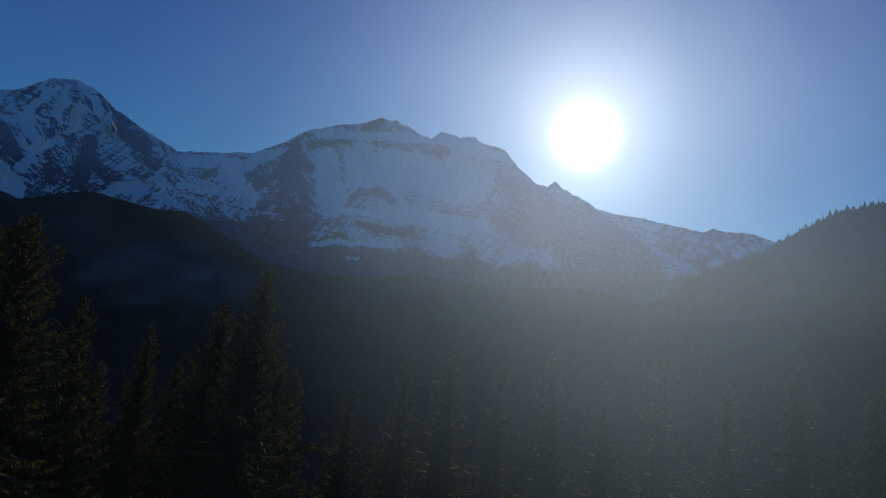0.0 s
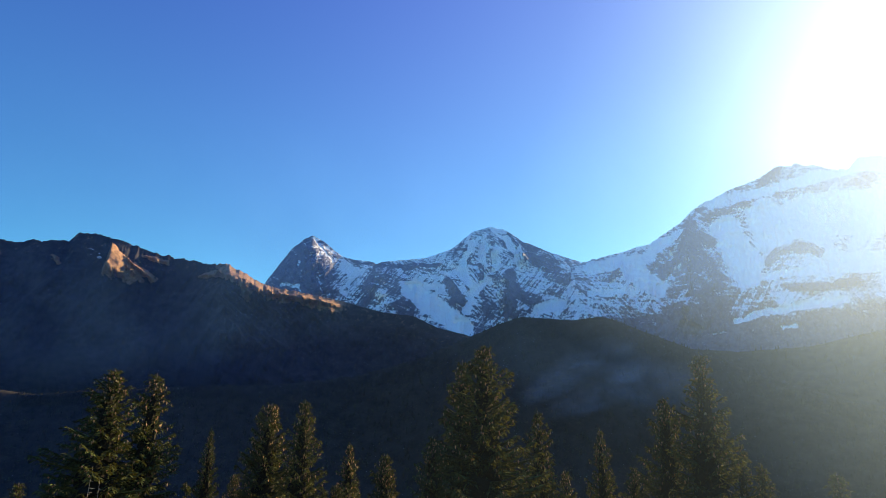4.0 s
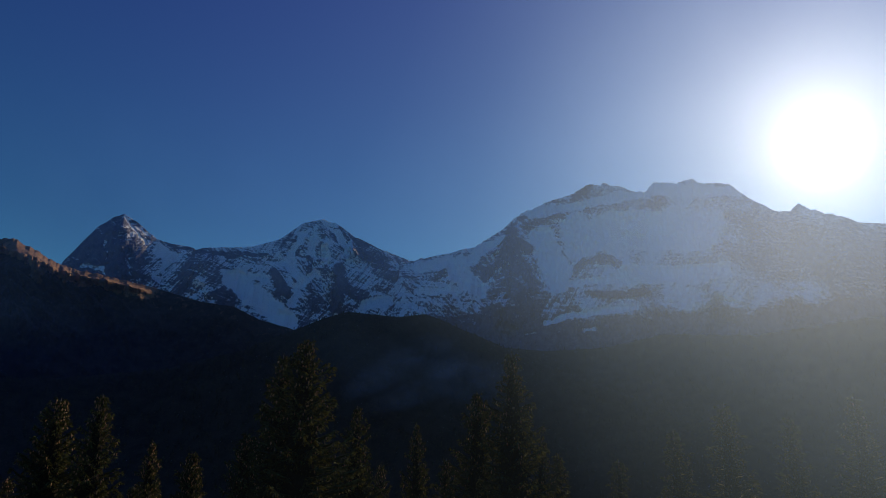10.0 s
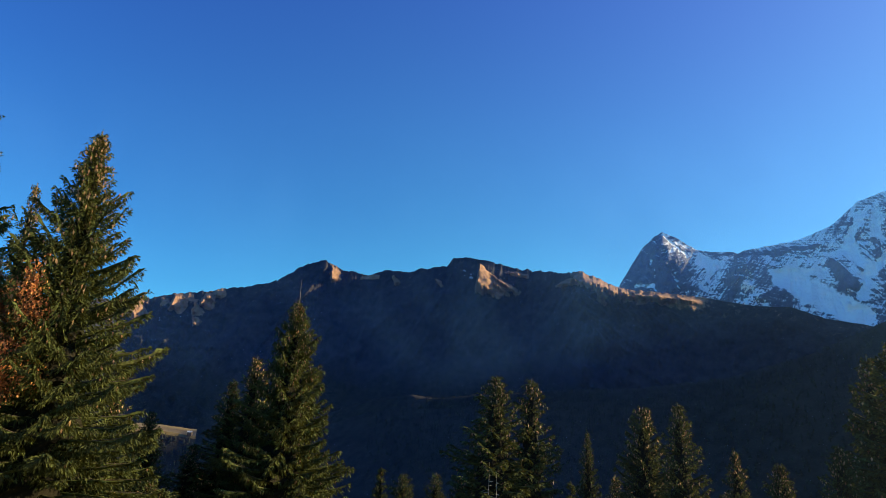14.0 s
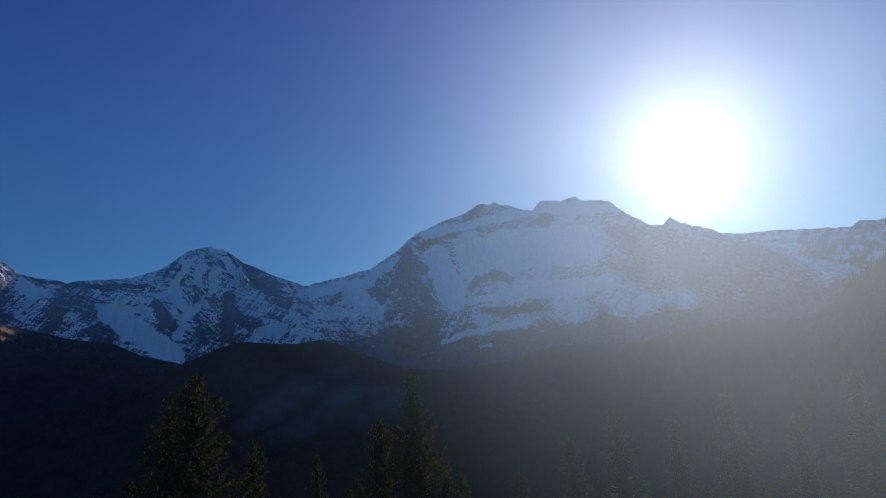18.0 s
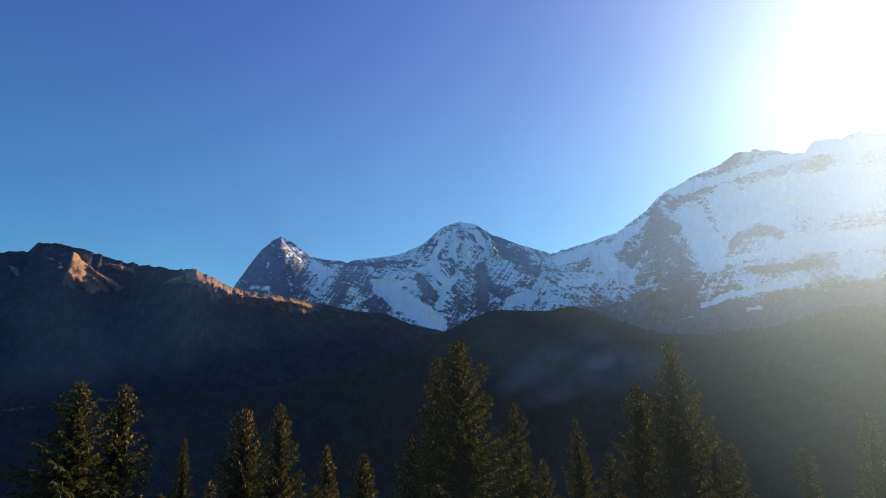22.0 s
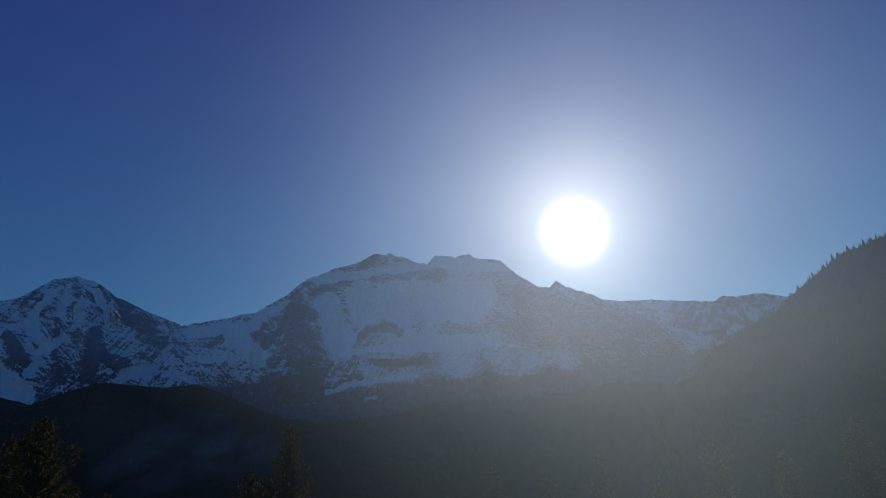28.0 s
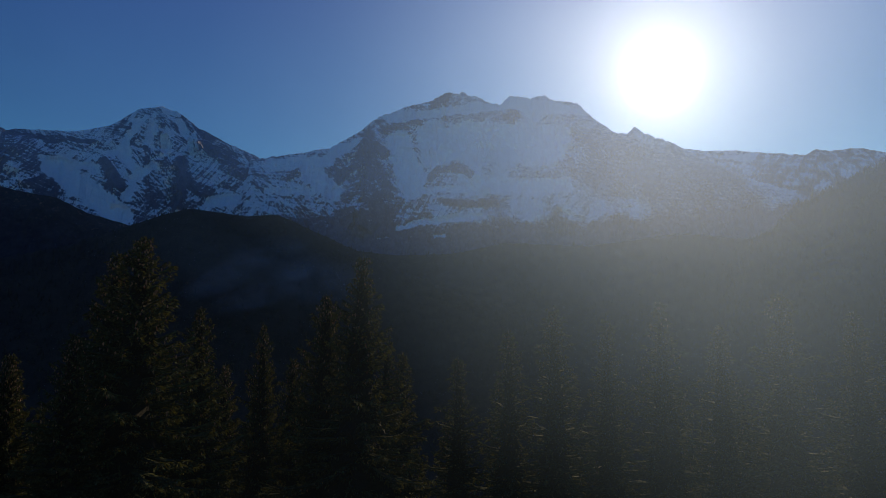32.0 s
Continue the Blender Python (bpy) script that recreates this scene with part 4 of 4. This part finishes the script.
    V, F = needle_faces(tb, td, tl, wide, rng)
    W, G = body_faces(fronds)
    V, F = np.vstack([V, W]), np.vstack([F, G + len(V)])
    crown = soup("crown", V, F, NEEDLES, root, "drooping olive-green needle sprays")
    crown["kind"] = "stuff"
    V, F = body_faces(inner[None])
    soup("shade_core", V, F, SHADE_TWIGS, root, "twig column round the trunk, coloured near-black as inner shade")["kind"] = "stuff"
    if len(cones):
        V, F = spindle(cones, 0.19, 0.042, rng)
        soup("cone_fruit", V, F, CONE, crown, "hanging brown cones")["kind"] = "stuff"
    return root


# az, rise of the tip, distance, crown radius, kind
NEAR = [(-86.8, 27.0, 21, 2.9), (-77.8, 24.2, 31, 5.2), (-67.2, 21.9, 28, 4.2), (-70.9, 16.8, 34, 2.2)]
MIDDLE = [(-71.0, 7.5, 40, 3.0), (-80.0, 12.5, 42, 3.4), (-75.2, 11.0, 45, 2.6), (-88.0, 12.0, 38, 3.6), (-62.6, 3.6, 42, 2.0), (-94.0, 14.0, 30, 3.4),
          (-49.2, 10.3, 37, 3.6), (-53.9, 3.1, 40, 2.6), (-31.2, 4.6, 50, 3.9), (-28.1, 4.5, 52, 3.4), (-18.8, 2.4, 54, 3.0), (-16.0, 2.8, 48, 2.8), (-23.4, 0.2, 55, 1.9),
          (-39.0, -4.0, 58, 2.6), (-36.2, -3.8, 56, 2.6), (-59.4, -5.0, 34, 2.2), (-63.0, -5.0, 30, 2.4),
          (-12.0, -0.7, 54, 2.5), (-9.0, -1.6, 58, 2.6), (-2.4, 6.6, 45, 2.9), (-0.5, 7.9, 43, 3.4), (4.2, 2.3, 47, 2.7), (9.4, 0.9, 52, 2.3), (14.7, 3.5, 48, 2.7), (17.8, 7.1, 45, 3.5),
          (21.5, -1.5, 52, 2.8), (26.5, -2.0, 55, 3.0), (31.0, 0.5, 50, 3.0), (35.0, 2.6, 50, 3.4), (39.5, 1.5, 54, 3.0), (44.0, 3.0, 52, 3.4), (48.5, 1.0, 50, 3.0), (53.0, 3.5, 48, 3.4), (58.0, 2.0, 52, 3.2), (63.0, 4.0, 50, 3.4), (68.0, 3.0, 48, 3.2), (74.0, 5.0, 46, 3.4),
          (-8.8, -1.6, 58, 2.6), (-4.9, 0.0, 40, 2.2), (-21.2, -3.2, 57, 2.4), (-12.9, -4.1, 50, 2.2), (1.5, -0.9, 52, 2.4), (-34.2, -4.0, 52, 2.4), (12.0, -2.1, 56, 2.4), (6.4, -2.5, 58, 2.4), (20.1, -0.0, 52, 2.6), (-52.2, 5.2, 39, 2.2), (-56.4, -2.2, 40, 2.4), (-59.8, 0.2, 40, 1.7)]
DEEP_SEED, BARE_TOP = 9, 6


def stand(az, dist):
    a = radians(az)
    x, y = dist * math.sin(a), dist * math.cos(a)
    return x, y, float(ground_z(np.array(x), np.array(y)))


def plant_spruces():
    moulds, pale = [], []
    for k in range(5):
        moulds.append(spruce(20.0, 2.75, 40 + k, 0.36, 0.075, 0.19, 0.034, "tall spruce with drooping olive branches, sunlit from one side",
                             gaps=0.03 + 0.02 * k, arms=8, slim=(0.8, 0.9, 0.95, 0.85, 0.9)[k], full=(0.55, 0.62, 0.7, 0.6, 0.65)[k], droop=(0.55, 0.45, 0.65, 0.5, 0.6)[k], weep=1.5, core=0.62, fruit=1.2))
    # lighter ones for the slope under the sun, veiled by the glare layers
    for k in range(3):
        pale.append(spruce(20.0, 2.75, 50 + k, 0.42, 0.24, 0.36, 0.045, "tall spruce veiled by the bright glare under the sun", gaps=0.05, slim=0.9, thick=0.8, rings=5))
    kinds = {False: (moulds, list(moulds)), True: (pale, list(pale))}
    for n, (az, rise, dist, rad) in enumerate(MIDDLE):
        x, y, z = stand(az, dist)
        h = EYE + dist * math.tan(radians(rise)) - z
        stock, spare = kinds[az > 20]
        k = n % len(stock)
        m = pose(x, y, z, 0, 0, (n * 137) % 360)
        rad = rad * 1.3
        size = Matrix.Diagonal((rad / 2.75, rad / 2.75, h / 20.0, 1))
        if n == BARE_TOP:
            ob = spruce(h, rad, 66, 0.30, 0.05, 0.20, 0.032, "tall spruce with upswept boughs, brown cones and a bare leading shoot", gaps=0.05, slim=0.95, bare=0.03, full=0.80, rings=7, thick=0.42, arms=10, weep=1.4, droop=0.45, core=0.62, fruit=2.2, uneven=0.13)
            ob.matrix_basis = m
            V, F = tube([(0, 0, h - 0.9), (0.02, 0.01, h + 0.2), (0, 0.03, h + 1.1)], [0.035, 0.022, 0.008], 6)
            soup("leader", V, F, BARK, ob, "long bare leading shoot")
            continue
        ob = spare[k] or copy_thing(stock[k], Matrix())
        spare[k] = None
        ob.matrix_basis = m @ size
    for n, (az, rise, dist, rad) in enumerate(NEAR):
        x, y, z = stand(az, dist)
        h = EYE + dist * math.tan(radians(rise)) - z
        ob = spruce(h, rad, 70 + n, (0.40, 0.40, 0.30, 0.36)[n], 0.036, 0.19, 0.025, "tall old spruce with %s branches and hanging brown cones" % ("sparse drooping" if n < 2 else "upswept"),
                    gaps=(0.14, 0.20, 0.08, 0.12)[n], slim=(0.8, 0.85, 1.08, 1.0)[n], bare=0.03, full=(0.55, 0.65, 0.72, 0.7)[n], rings=8, thick=(0.2, 0.2, 0.25, 0.25)[n], arms=(8, 7, 10, 8)[n],
                    weep=(1.25, 1.2, 1.15, 1.1)[n], droop=(0.5, 0.5, 0.45, 0.4)[n], core=(0.36, 0.30, 0.42, 0.36)[n], fruit=(2.0, 2.0, 2.0, 1.6)[n], uneven=0.15, lift=(0.0, 0.0, 0.18, 0.2)[n])
        ob.matrix_basis = pose(x, y, z, 0, 0, n * 77)
    # smaller spruces lower on the slope, filling the gaps
    rng = np.random.RandomState(DEEP_SEED)
    low = [spruce(18.0, 2.9, 90 + k, 0.62, 0.5, 0.45, 0.06, "dark spruce lower on the wooded slope", gaps=0.05, rings=4, thick=1.0) for k in range(3)]
    used = [False] * 3
    for n in range(64):
        az, dist = -66 + 2.35 * n + rng.uniform(-1.2, 1.2), rng.uniform(62, 105)
        x, y, z = stand(az, dist)
        h = float(np.clip(EYE + dist * math.tan(radians(rng.uniform(-7.5, -3.0))) - z, 9, 27))
        k = n % 3
        ob = copy_thing(low[k], Matrix()) if used[k] else low[k]
        used[k] = True
        ob.matrix_basis = pose(x, y, z, 0, 0, (n * 101) % 360) @ Matrix.Diagonal((h / 18, h / 18, h / 18, 1))


plant_spruces()


# ---- autumn tree, bush and dead stem ----
def leaf_quads(P, size, rng):
    n = len(P)
    D = rng.normal(size=(n, 3))
    D /= np.linalg.norm(D, axis=1)[:, None]
    S = np.cross(D, rng.normal(size=(n, 3)))
    S /= np.linalg.norm(S, axis=1)[:, None]
    l = (size * rng.uniform(0.6, 1.3, n))[:, None]
    V = np.stack([P, P + D * l * 0.5 + S * l * 0.35, P + D * l, P + D * l * 0.5 - S * l * 0.35], 1).reshape(-1, 3)
    return V, (np.arange(n) * 4)[:, None] + np.array([0, 1, 2, 3])


def branching(rng, start, way, length, depth, out, tips):
    """Limbs that fork and bend; collects three-point lines and the ends for leaves."""
    way = way / np.linalg.norm(way)
    mid = start + way * length * 0.5 + rng.normal(size=3) * length * 0.05
    end = start + way * length + rng.normal(size=3) * length * 0.09
    out.append((np.vstack([start, mid, end]), depth))
    if depth <= 1:
        tips += [mid, end]
    if depth:
        for _ in range(rng.randint(3, 5)):
            t = rng.uniform(0.45, 1.0)
            nw = way + rng.normal(size=3) * 0.55 + np.array([0, 0, 0.15])
            branching(rng, start + (end - start) * t, nw, length * rng.uniform(0.5, 0.72), depth - 1, out, tips)


def autumn_plant(name, label, category, height, stems, seed, depth, leaves, size, spread):
    rng = np.random.RandomState(seed)
    root = tagged(new(name), label, category)
    out, tips = [], []
    for k in range(stems):
        w = 6.28 * k / stems + rng.uniform(-0.3, 0.3)
        lean = 0.08 if stems == 1 else 0.75
        branching(rng, np.array([0.1 * math.cos(w), 0.1 * math.sin(w), -0.3]), np.array([lean * math.cos(w), lean * math.sin(w), 1.0]), height * (0.5 if stems == 1 else 0.45), depth, out, tips)
    for d in range(depth, -1, -1):
        V, F = limb_faces([l for l, e in out if e == d], (0.012, 0.02, 0.045, 0.09)[d] * (1.0 if stems == 1 else 0.45))
        part = soup(("twigs", "twigs", "branches", "trunk")[d], V, F, TWIG, root, "pale grey bark")
        part["kind"] = "stuff"
    T = np.array(tips)
    P = T[rng.randint(0, len(T), leaves)] + rng.normal(size=(leaves, 3)) * spread
    P[:, 2] = np.maximum(P[:, 2], 0.05)
    V, F = leaf_quads(P, size, rng)
    soup("leaves", V, F, ORANGE, root, "rust-orange autumn leaves")["kind"] = "stuff"
    return root


beech = autumn_plant("deciduous_tree", "slender tree with rust-orange autumn leaves between the spruces", "tree", 14.0, 1, 5, 3, 18000, 0.12, 0.30)
x, y, z = stand(-73.0, 28.5)
beech.matrix_basis = pose(x, y, z) @ Matrix.Diagonal((0.66, 0.66, 1.0, 1))
bush = autumn_plant("bush", "low rounded bush with orange and yellow autumn leaves", "bush", 1.9, 12, 8, 2, 34000, 0.038, 0.12)
x, y, z = stand(-77.4, 13.4)
bush.matrix_basis = pose(x, y, z) @ Matrix.Diagonal((1.15, 1.15, 1.45, 1))


def dead_stem():
    V, F = limb_faces([np.array([(0, 0, 0), (0.05, 0.1, 0.9), (-0.35, 0.2, 1.45)]), np.array([(-0.35, 0.2, 1.45), (-0.62, 0.2, 1.62), (-0.6, 0.2, 2.4)]),
                       np.array([(0.02, 0.08, 0.8), (0.3, 0.1, 1.2), (0.4, 0.1, 1.7)])], 0.022)
    W, G = limb_faces([np.array([(-0.35, 0.2, 1.45), (-0.3, 0.18, 1.8), (-0.1, 0.1, 2.05)]), np.array([(0.05, 0.1, 0.95), (0.35, 0.16, 1.5), (0.3, 0.1, 2.0)]), np.array([(0.3, 0.1, 1.2), (0.62, 0.1, 1.35), (0.85, 0.1, 1.62)])], 0.012)
    F, V = F + [tuple(i + len(V) for i in f) for f in G], V + W
    ob = soup("dead_sapling", V, F, TWIG)
    x, y, z = stand(-76.2, 11.9)
    ob.matrix_basis = pose(x, y, z - 0.1, 0, 0, 20)
    return tagged(ob, "bare pale forked stem standing in front of the bush", "branch")


dead_stem()


def bare_trunk(az, dist, rise, seed):
    """A dead standing trunk, pale in the sun, with short broken limbs."""
    rng = np.random.RandomState(seed)
    x, y, z = stand(az, dist)
    h = EYE + dist * math.tan(radians(rise)) - z
    root = tagged(new("dead_tree"), "pale dead spruce trunk with short bare limbs", "tree")
    V, F = tube([(0.05 * math.sin(k * 1.3), 0.05 * math.cos(k), h * k / 9 - (0.8 if k == 0 else 0)) for k in range(10)], [0.075 * (1 - k / 10.5) for k in range(10)], 8)
    soup("trunk", V, F, PALE, root, "bleached grey bark", True)
    lines = []
    for k in range(46):
        q = h * rng.uniform(0.25, 0.97)
        w, n = rng.uniform(0, 6.28), rng.uniform(0.5, 2.3) * (1.15 - q / h)
        o = np.array([math.cos(w), math.sin(w), 0.0])
        lines.append(np.vstack([[0, 0, q], o * n * 0.55 + [0, 0, q - 0.08 * n], o * n + [0, 0, q - rng.uniform(-0.1, 0.3) * n]]))
    V, F = limb_faces(lines, 0.02)
    soup("bare_limbs", V, F, PALE, root, "broken pale limbs")["kind"] = "stuff"
    root.matrix_basis = pose(x, y, z, 0, 0, seed * 40)


PALE = plain_material("bleached_wood", (0.20, 0.17, 0.14), (0.42, 0.38, 0.33), 5.0, 0.85, 0.4, 0.01, stretch=(1, 1, 0.2))[0]
bare_trunk(-31.7, 47.3, -2.8, 3)
bare_trunk(-31.0, 47.0, -3.6, 7)


# ---- far meadow terrace with a farmhouse ----
def terrace():
    a = np.linspace(-68, -56.3, 70)[None, :]
    v = np.linspace(0, 1, 30)[:, None]
    R = 980 - 130 * ease(0, 0.55, v) - 160 * ease(0.55, 1, v) + 0 * a
    Z = EYE - 14 - 5 * ease(0, 0.55, v) - 330 * ease(0.5, 1, v) ** 1.3 + 0 * a
    Z = Z - 60 * ease(-62, -68, a) - 5 * ease(-60, -56.3, a) + 1.5 * (fbm(a * 1.5, v * 5, 3, 4) - 0.5)
    X, Y = R * np.sin(np.radians(a)), R * np.cos(np.radians(a))
    ob = sheet("meadow_terrace", X[:17], Y[:17], Z[:17], MEADOW)
    tagged(ob, "sunlit tan meadow terrace above a dark wooded slope", "meadow", kind="structure")
    root = tagged(new("wooded_bank"), "steep dark wooded bank below the meadow", "hill")
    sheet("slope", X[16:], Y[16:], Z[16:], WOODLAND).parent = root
    g = (np.concatenate([X[:1]] * 5 + [X]), np.concatenate([Y[:1]] * 5 + [Y]), np.concatenate([Z[:1]] * 5 + [Z]), v)
    plant_forest("forest", on_hill(g, 900, 61, 0.95, 0.57), np.random.RandomState(62).uniform(6, 11, 900), 63, "dark spruce forest below the meadow edge", root)


MEADOW = plain_material("tan_meadow", (0.10, 0.072, 0.030), (0.20, 0.148, 0.062), 0.02, 0.95)[0]
terrace()


def farmhouse():
    root = tagged(new("farmhouse"), "small farmhouse with a pale roof at the meadow edge", "house")
    wall = plain_material("dark_timber", (0.10, 0.06, 0.035), (0.2, 0.13, 0.08), 1.0)[0]
    roof = plain_material("pale_roof", (0.5, 0.5, 0.48), (0.65, 0.65, 0.62), 0.5, 0.5)[0]
    box = [(-6, -5, -6), (6, -5, -6), (6, 5, -6), (-6, 5, -6), (-6, -5, 4), (6, -5, 4), (6, 5, 4), (-6, 5, 4)]
    soup("walls", box, [(0, 1, 5, 4), (1, 2, 6, 5), (2, 3, 7, 6), (3, 0, 4, 7)], wall, root)
    for s in (-1, 1):
        V = [(-7, 0, 7.5), (7, 0, 7.5), (7, s * 6.2, 3.4), (-7, s * 6.2, 3.4), (-7, 0, 7.8), (7, 0, 7.8), (7, s * 6.2, 3.7), (-7, s * 6.2, 3.7)]
        soup("roof_slope", V, [(0, 1, 2, 3), (4, 5, 6, 7), (2, 3, 7, 6), (0, 3, 7, 4), (1, 2, 6, 5)], roof, root, "pale sunlit roof")
    for s in (-6, 6):
        soup("gable", [(s, -5, 4), (s, 5, 4), (s, 0, 7.4)], [(0, 1, 2)], wall, root)
    for k in (-3, 0, 3):
        soup("window", [(k - 0.7, -5.03, 0.5), (k + 0.7, -5.03, 0.5), (k + 0.7, -5.03, 2), (k - 0.7, -5.03, 2)], [(0, 1, 2, 3)], BARK, root)
    p = bearing(-56.8, -1.35, 850)
    root.matrix_basis = pose(p.x, p.y, p.z - 2, 0, 0, 40) @ Matrix.Scale(0.42, 4)


farmhouse()


# ---- translucent layers close round the eye, standing in for glare round the sun ----
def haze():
    m, nt, _ = material("sun_glare_veil", 1.0)
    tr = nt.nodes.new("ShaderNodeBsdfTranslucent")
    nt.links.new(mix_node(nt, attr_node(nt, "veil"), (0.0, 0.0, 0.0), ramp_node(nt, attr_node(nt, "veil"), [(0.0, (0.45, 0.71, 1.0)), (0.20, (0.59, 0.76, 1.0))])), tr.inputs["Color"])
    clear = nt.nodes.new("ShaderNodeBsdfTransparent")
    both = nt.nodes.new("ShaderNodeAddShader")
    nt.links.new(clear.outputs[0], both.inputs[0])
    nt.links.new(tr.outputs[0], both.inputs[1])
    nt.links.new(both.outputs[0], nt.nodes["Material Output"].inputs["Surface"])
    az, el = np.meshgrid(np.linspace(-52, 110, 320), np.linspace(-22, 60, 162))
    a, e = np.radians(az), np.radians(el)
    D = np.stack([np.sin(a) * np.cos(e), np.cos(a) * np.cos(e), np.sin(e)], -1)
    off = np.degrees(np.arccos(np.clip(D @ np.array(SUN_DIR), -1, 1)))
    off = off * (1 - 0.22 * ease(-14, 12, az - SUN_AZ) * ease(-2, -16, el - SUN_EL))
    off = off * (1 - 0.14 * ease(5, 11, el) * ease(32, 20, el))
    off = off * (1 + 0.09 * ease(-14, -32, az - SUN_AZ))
    # glare strength falls off with the angle from the sun
    veil = 0.7 * (1 - np.exp(-np.clip(GLARE_CORE * np.exp(-off / 9.4) - 0.03, 0, 9) / 0.8)) * (0.9 + 0.2 * fbm(az / 6, el / 9, 4, 19))
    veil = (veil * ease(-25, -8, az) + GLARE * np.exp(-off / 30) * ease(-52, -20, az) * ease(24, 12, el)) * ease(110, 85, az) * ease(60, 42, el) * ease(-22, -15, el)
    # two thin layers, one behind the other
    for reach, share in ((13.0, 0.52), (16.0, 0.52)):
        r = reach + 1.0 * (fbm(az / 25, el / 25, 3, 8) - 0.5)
        ob = sheet("sun_glare_layer", r * D[..., 0], r * D[..., 1], EYE + r * D[..., 2], m, veil=np.minimum(veil * share, 0.33))
        tagged(ob, "added translucent layer imitating glare round the sun", "haze", kind="stuff")


GLARE_CORE, GLARE = 1.70, 0.030
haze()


# ---- blue sheet between the near trees and the mountains, imitating aerial haze ----
def air():
    m, nt, b = material("blue_haze_tint", 1.0)
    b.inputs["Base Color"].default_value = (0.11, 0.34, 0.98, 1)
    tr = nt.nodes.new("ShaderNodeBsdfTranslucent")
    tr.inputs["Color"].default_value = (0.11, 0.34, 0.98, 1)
    half = nt.nodes.new("ShaderNodeMixShader")
    nt.links.new(b.outputs[0], half.inputs[1])
    nt.links.new(tr.outputs[0], half.inputs[2])
    clear = nt.nodes.new("ShaderNodeBsdfTransparent")
    mix = nt.nodes.new("ShaderNodeMixShader")
    nt.links.new(attr_node(nt, "veil"), mix.inputs[0])
    nt.links.new(clear.outputs[0], mix.inputs[1])
    nt.links.new(half.outputs[0], mix.inputs[2])
    nt.links.new(mix.outputs[0], nt.nodes["Material Output"].inputs["Surface"])
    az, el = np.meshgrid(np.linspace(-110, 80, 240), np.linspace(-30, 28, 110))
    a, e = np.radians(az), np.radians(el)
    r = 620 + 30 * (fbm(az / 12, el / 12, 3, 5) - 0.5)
    # haze strength set by azimuth and rise: more before the peaks, less low down
    veil = AIRLIGHT * (0.7 + 0.6 * fbm(az / 9, el / 3.5, 5, 44)) * ease(28, 19, el) * ease(-30, -24, el) * (1 - 0.66 * ease(-27, -6, az) * ease(13, 10, el)) * (1 + 1.1 * ease(11, 14.5, el) * ease(-26, -20, az)) * (1 - 0.55 * ease(6, 1.5, el)) * ease(-110, -95, az) * ease(80, 60, az)
    ob = sheet("aerial_haze_sheet", r * np.sin(a), r * np.cos(a), EYE + r * np.tan(e), m, veil=veil)
    tagged(ob, "added blue translucent sheet imitating aerial haze over the valley", "haze", kind="stuff")


AIRLIGHT = 0.078
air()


# ---- mist wisps clinging to the knoll ----
def mist():
    m, nt, b = material("mist", 1.0)
    tr = nt.nodes.new("ShaderNodeBsdfTranslucent")
    tr.inputs["Color"].default_value = (0.9, 0.93, 0.97, 1)
    clear = nt.nodes.new("ShaderNodeBsdfTransparent")
    both = nt.nodes.new("ShaderNodeAddShader")
    nt.links.new(tr.outputs[0], both.inputs[0])
    nt.links.new(b.outputs[0], both.inputs[1])
    b.inputs["Base Color"].default_value = (0.8, 0.83, 0.88, 1)
    mix = nt.nodes.new("ShaderNodeMixShader")
    veil = math_node(nt, "MULTIPLY", attr_node(nt, "veil"), ramp_node(nt, noise_node(nt, 0.016, 6, 0.62, stretch=(1, 1, 1.8)), [(0.36, (0, 0, 0)), (0.8, (1, 1, 1))]))
    nt.links.new(veil, mix.inputs[0])
    nt.links.new(clear.outputs[0], mix.inputs[1])
    nt.links.new(both.outputs[0], mix.inputs[2])
    nt.links.new(mix.outputs[0], nt.nodes["Material Output"].inputs["Surface"])
    for az, rise, wide, tall, dist, lean in ((9.5, 6.8, 4.0, 1.3, 1330, 0.22), (6.0, 4.6, 4.0, 1.5, 1250, 0.42), (11.5, 5.0, 4.0, 1.6, 1240, 0.3), (14.5, 4.2, 4.5, 2.0, 1230, 0.1), (8.5, 3.0, 4.0, 1.2, 1220, 0.25)):
        u, v = np.meshgrid(np.linspace(-1, 1, 40), np.linspace(-1, 1, 24))
        a = np.radians(az + wide * u)
        d = dist + 40 * (fbm(u * 2 + az, v * 2, 4, 12) - 0.5) - 60 * v * v
        Z = EYE + dist * np.tan(np.radians(rise + tall * v + lean * wide * u))
        ob = sheet("mist_wisp", d * np.sin(a), d * np.cos(a), Z, m, veil=0.22 * np.clip(1 - np.hypot(u, v), 0, 1) ** 0.9)
        tagged(ob, "thin white mist wisp clinging to the dark wooded knoll", "mist", kind="stuff")


mist()
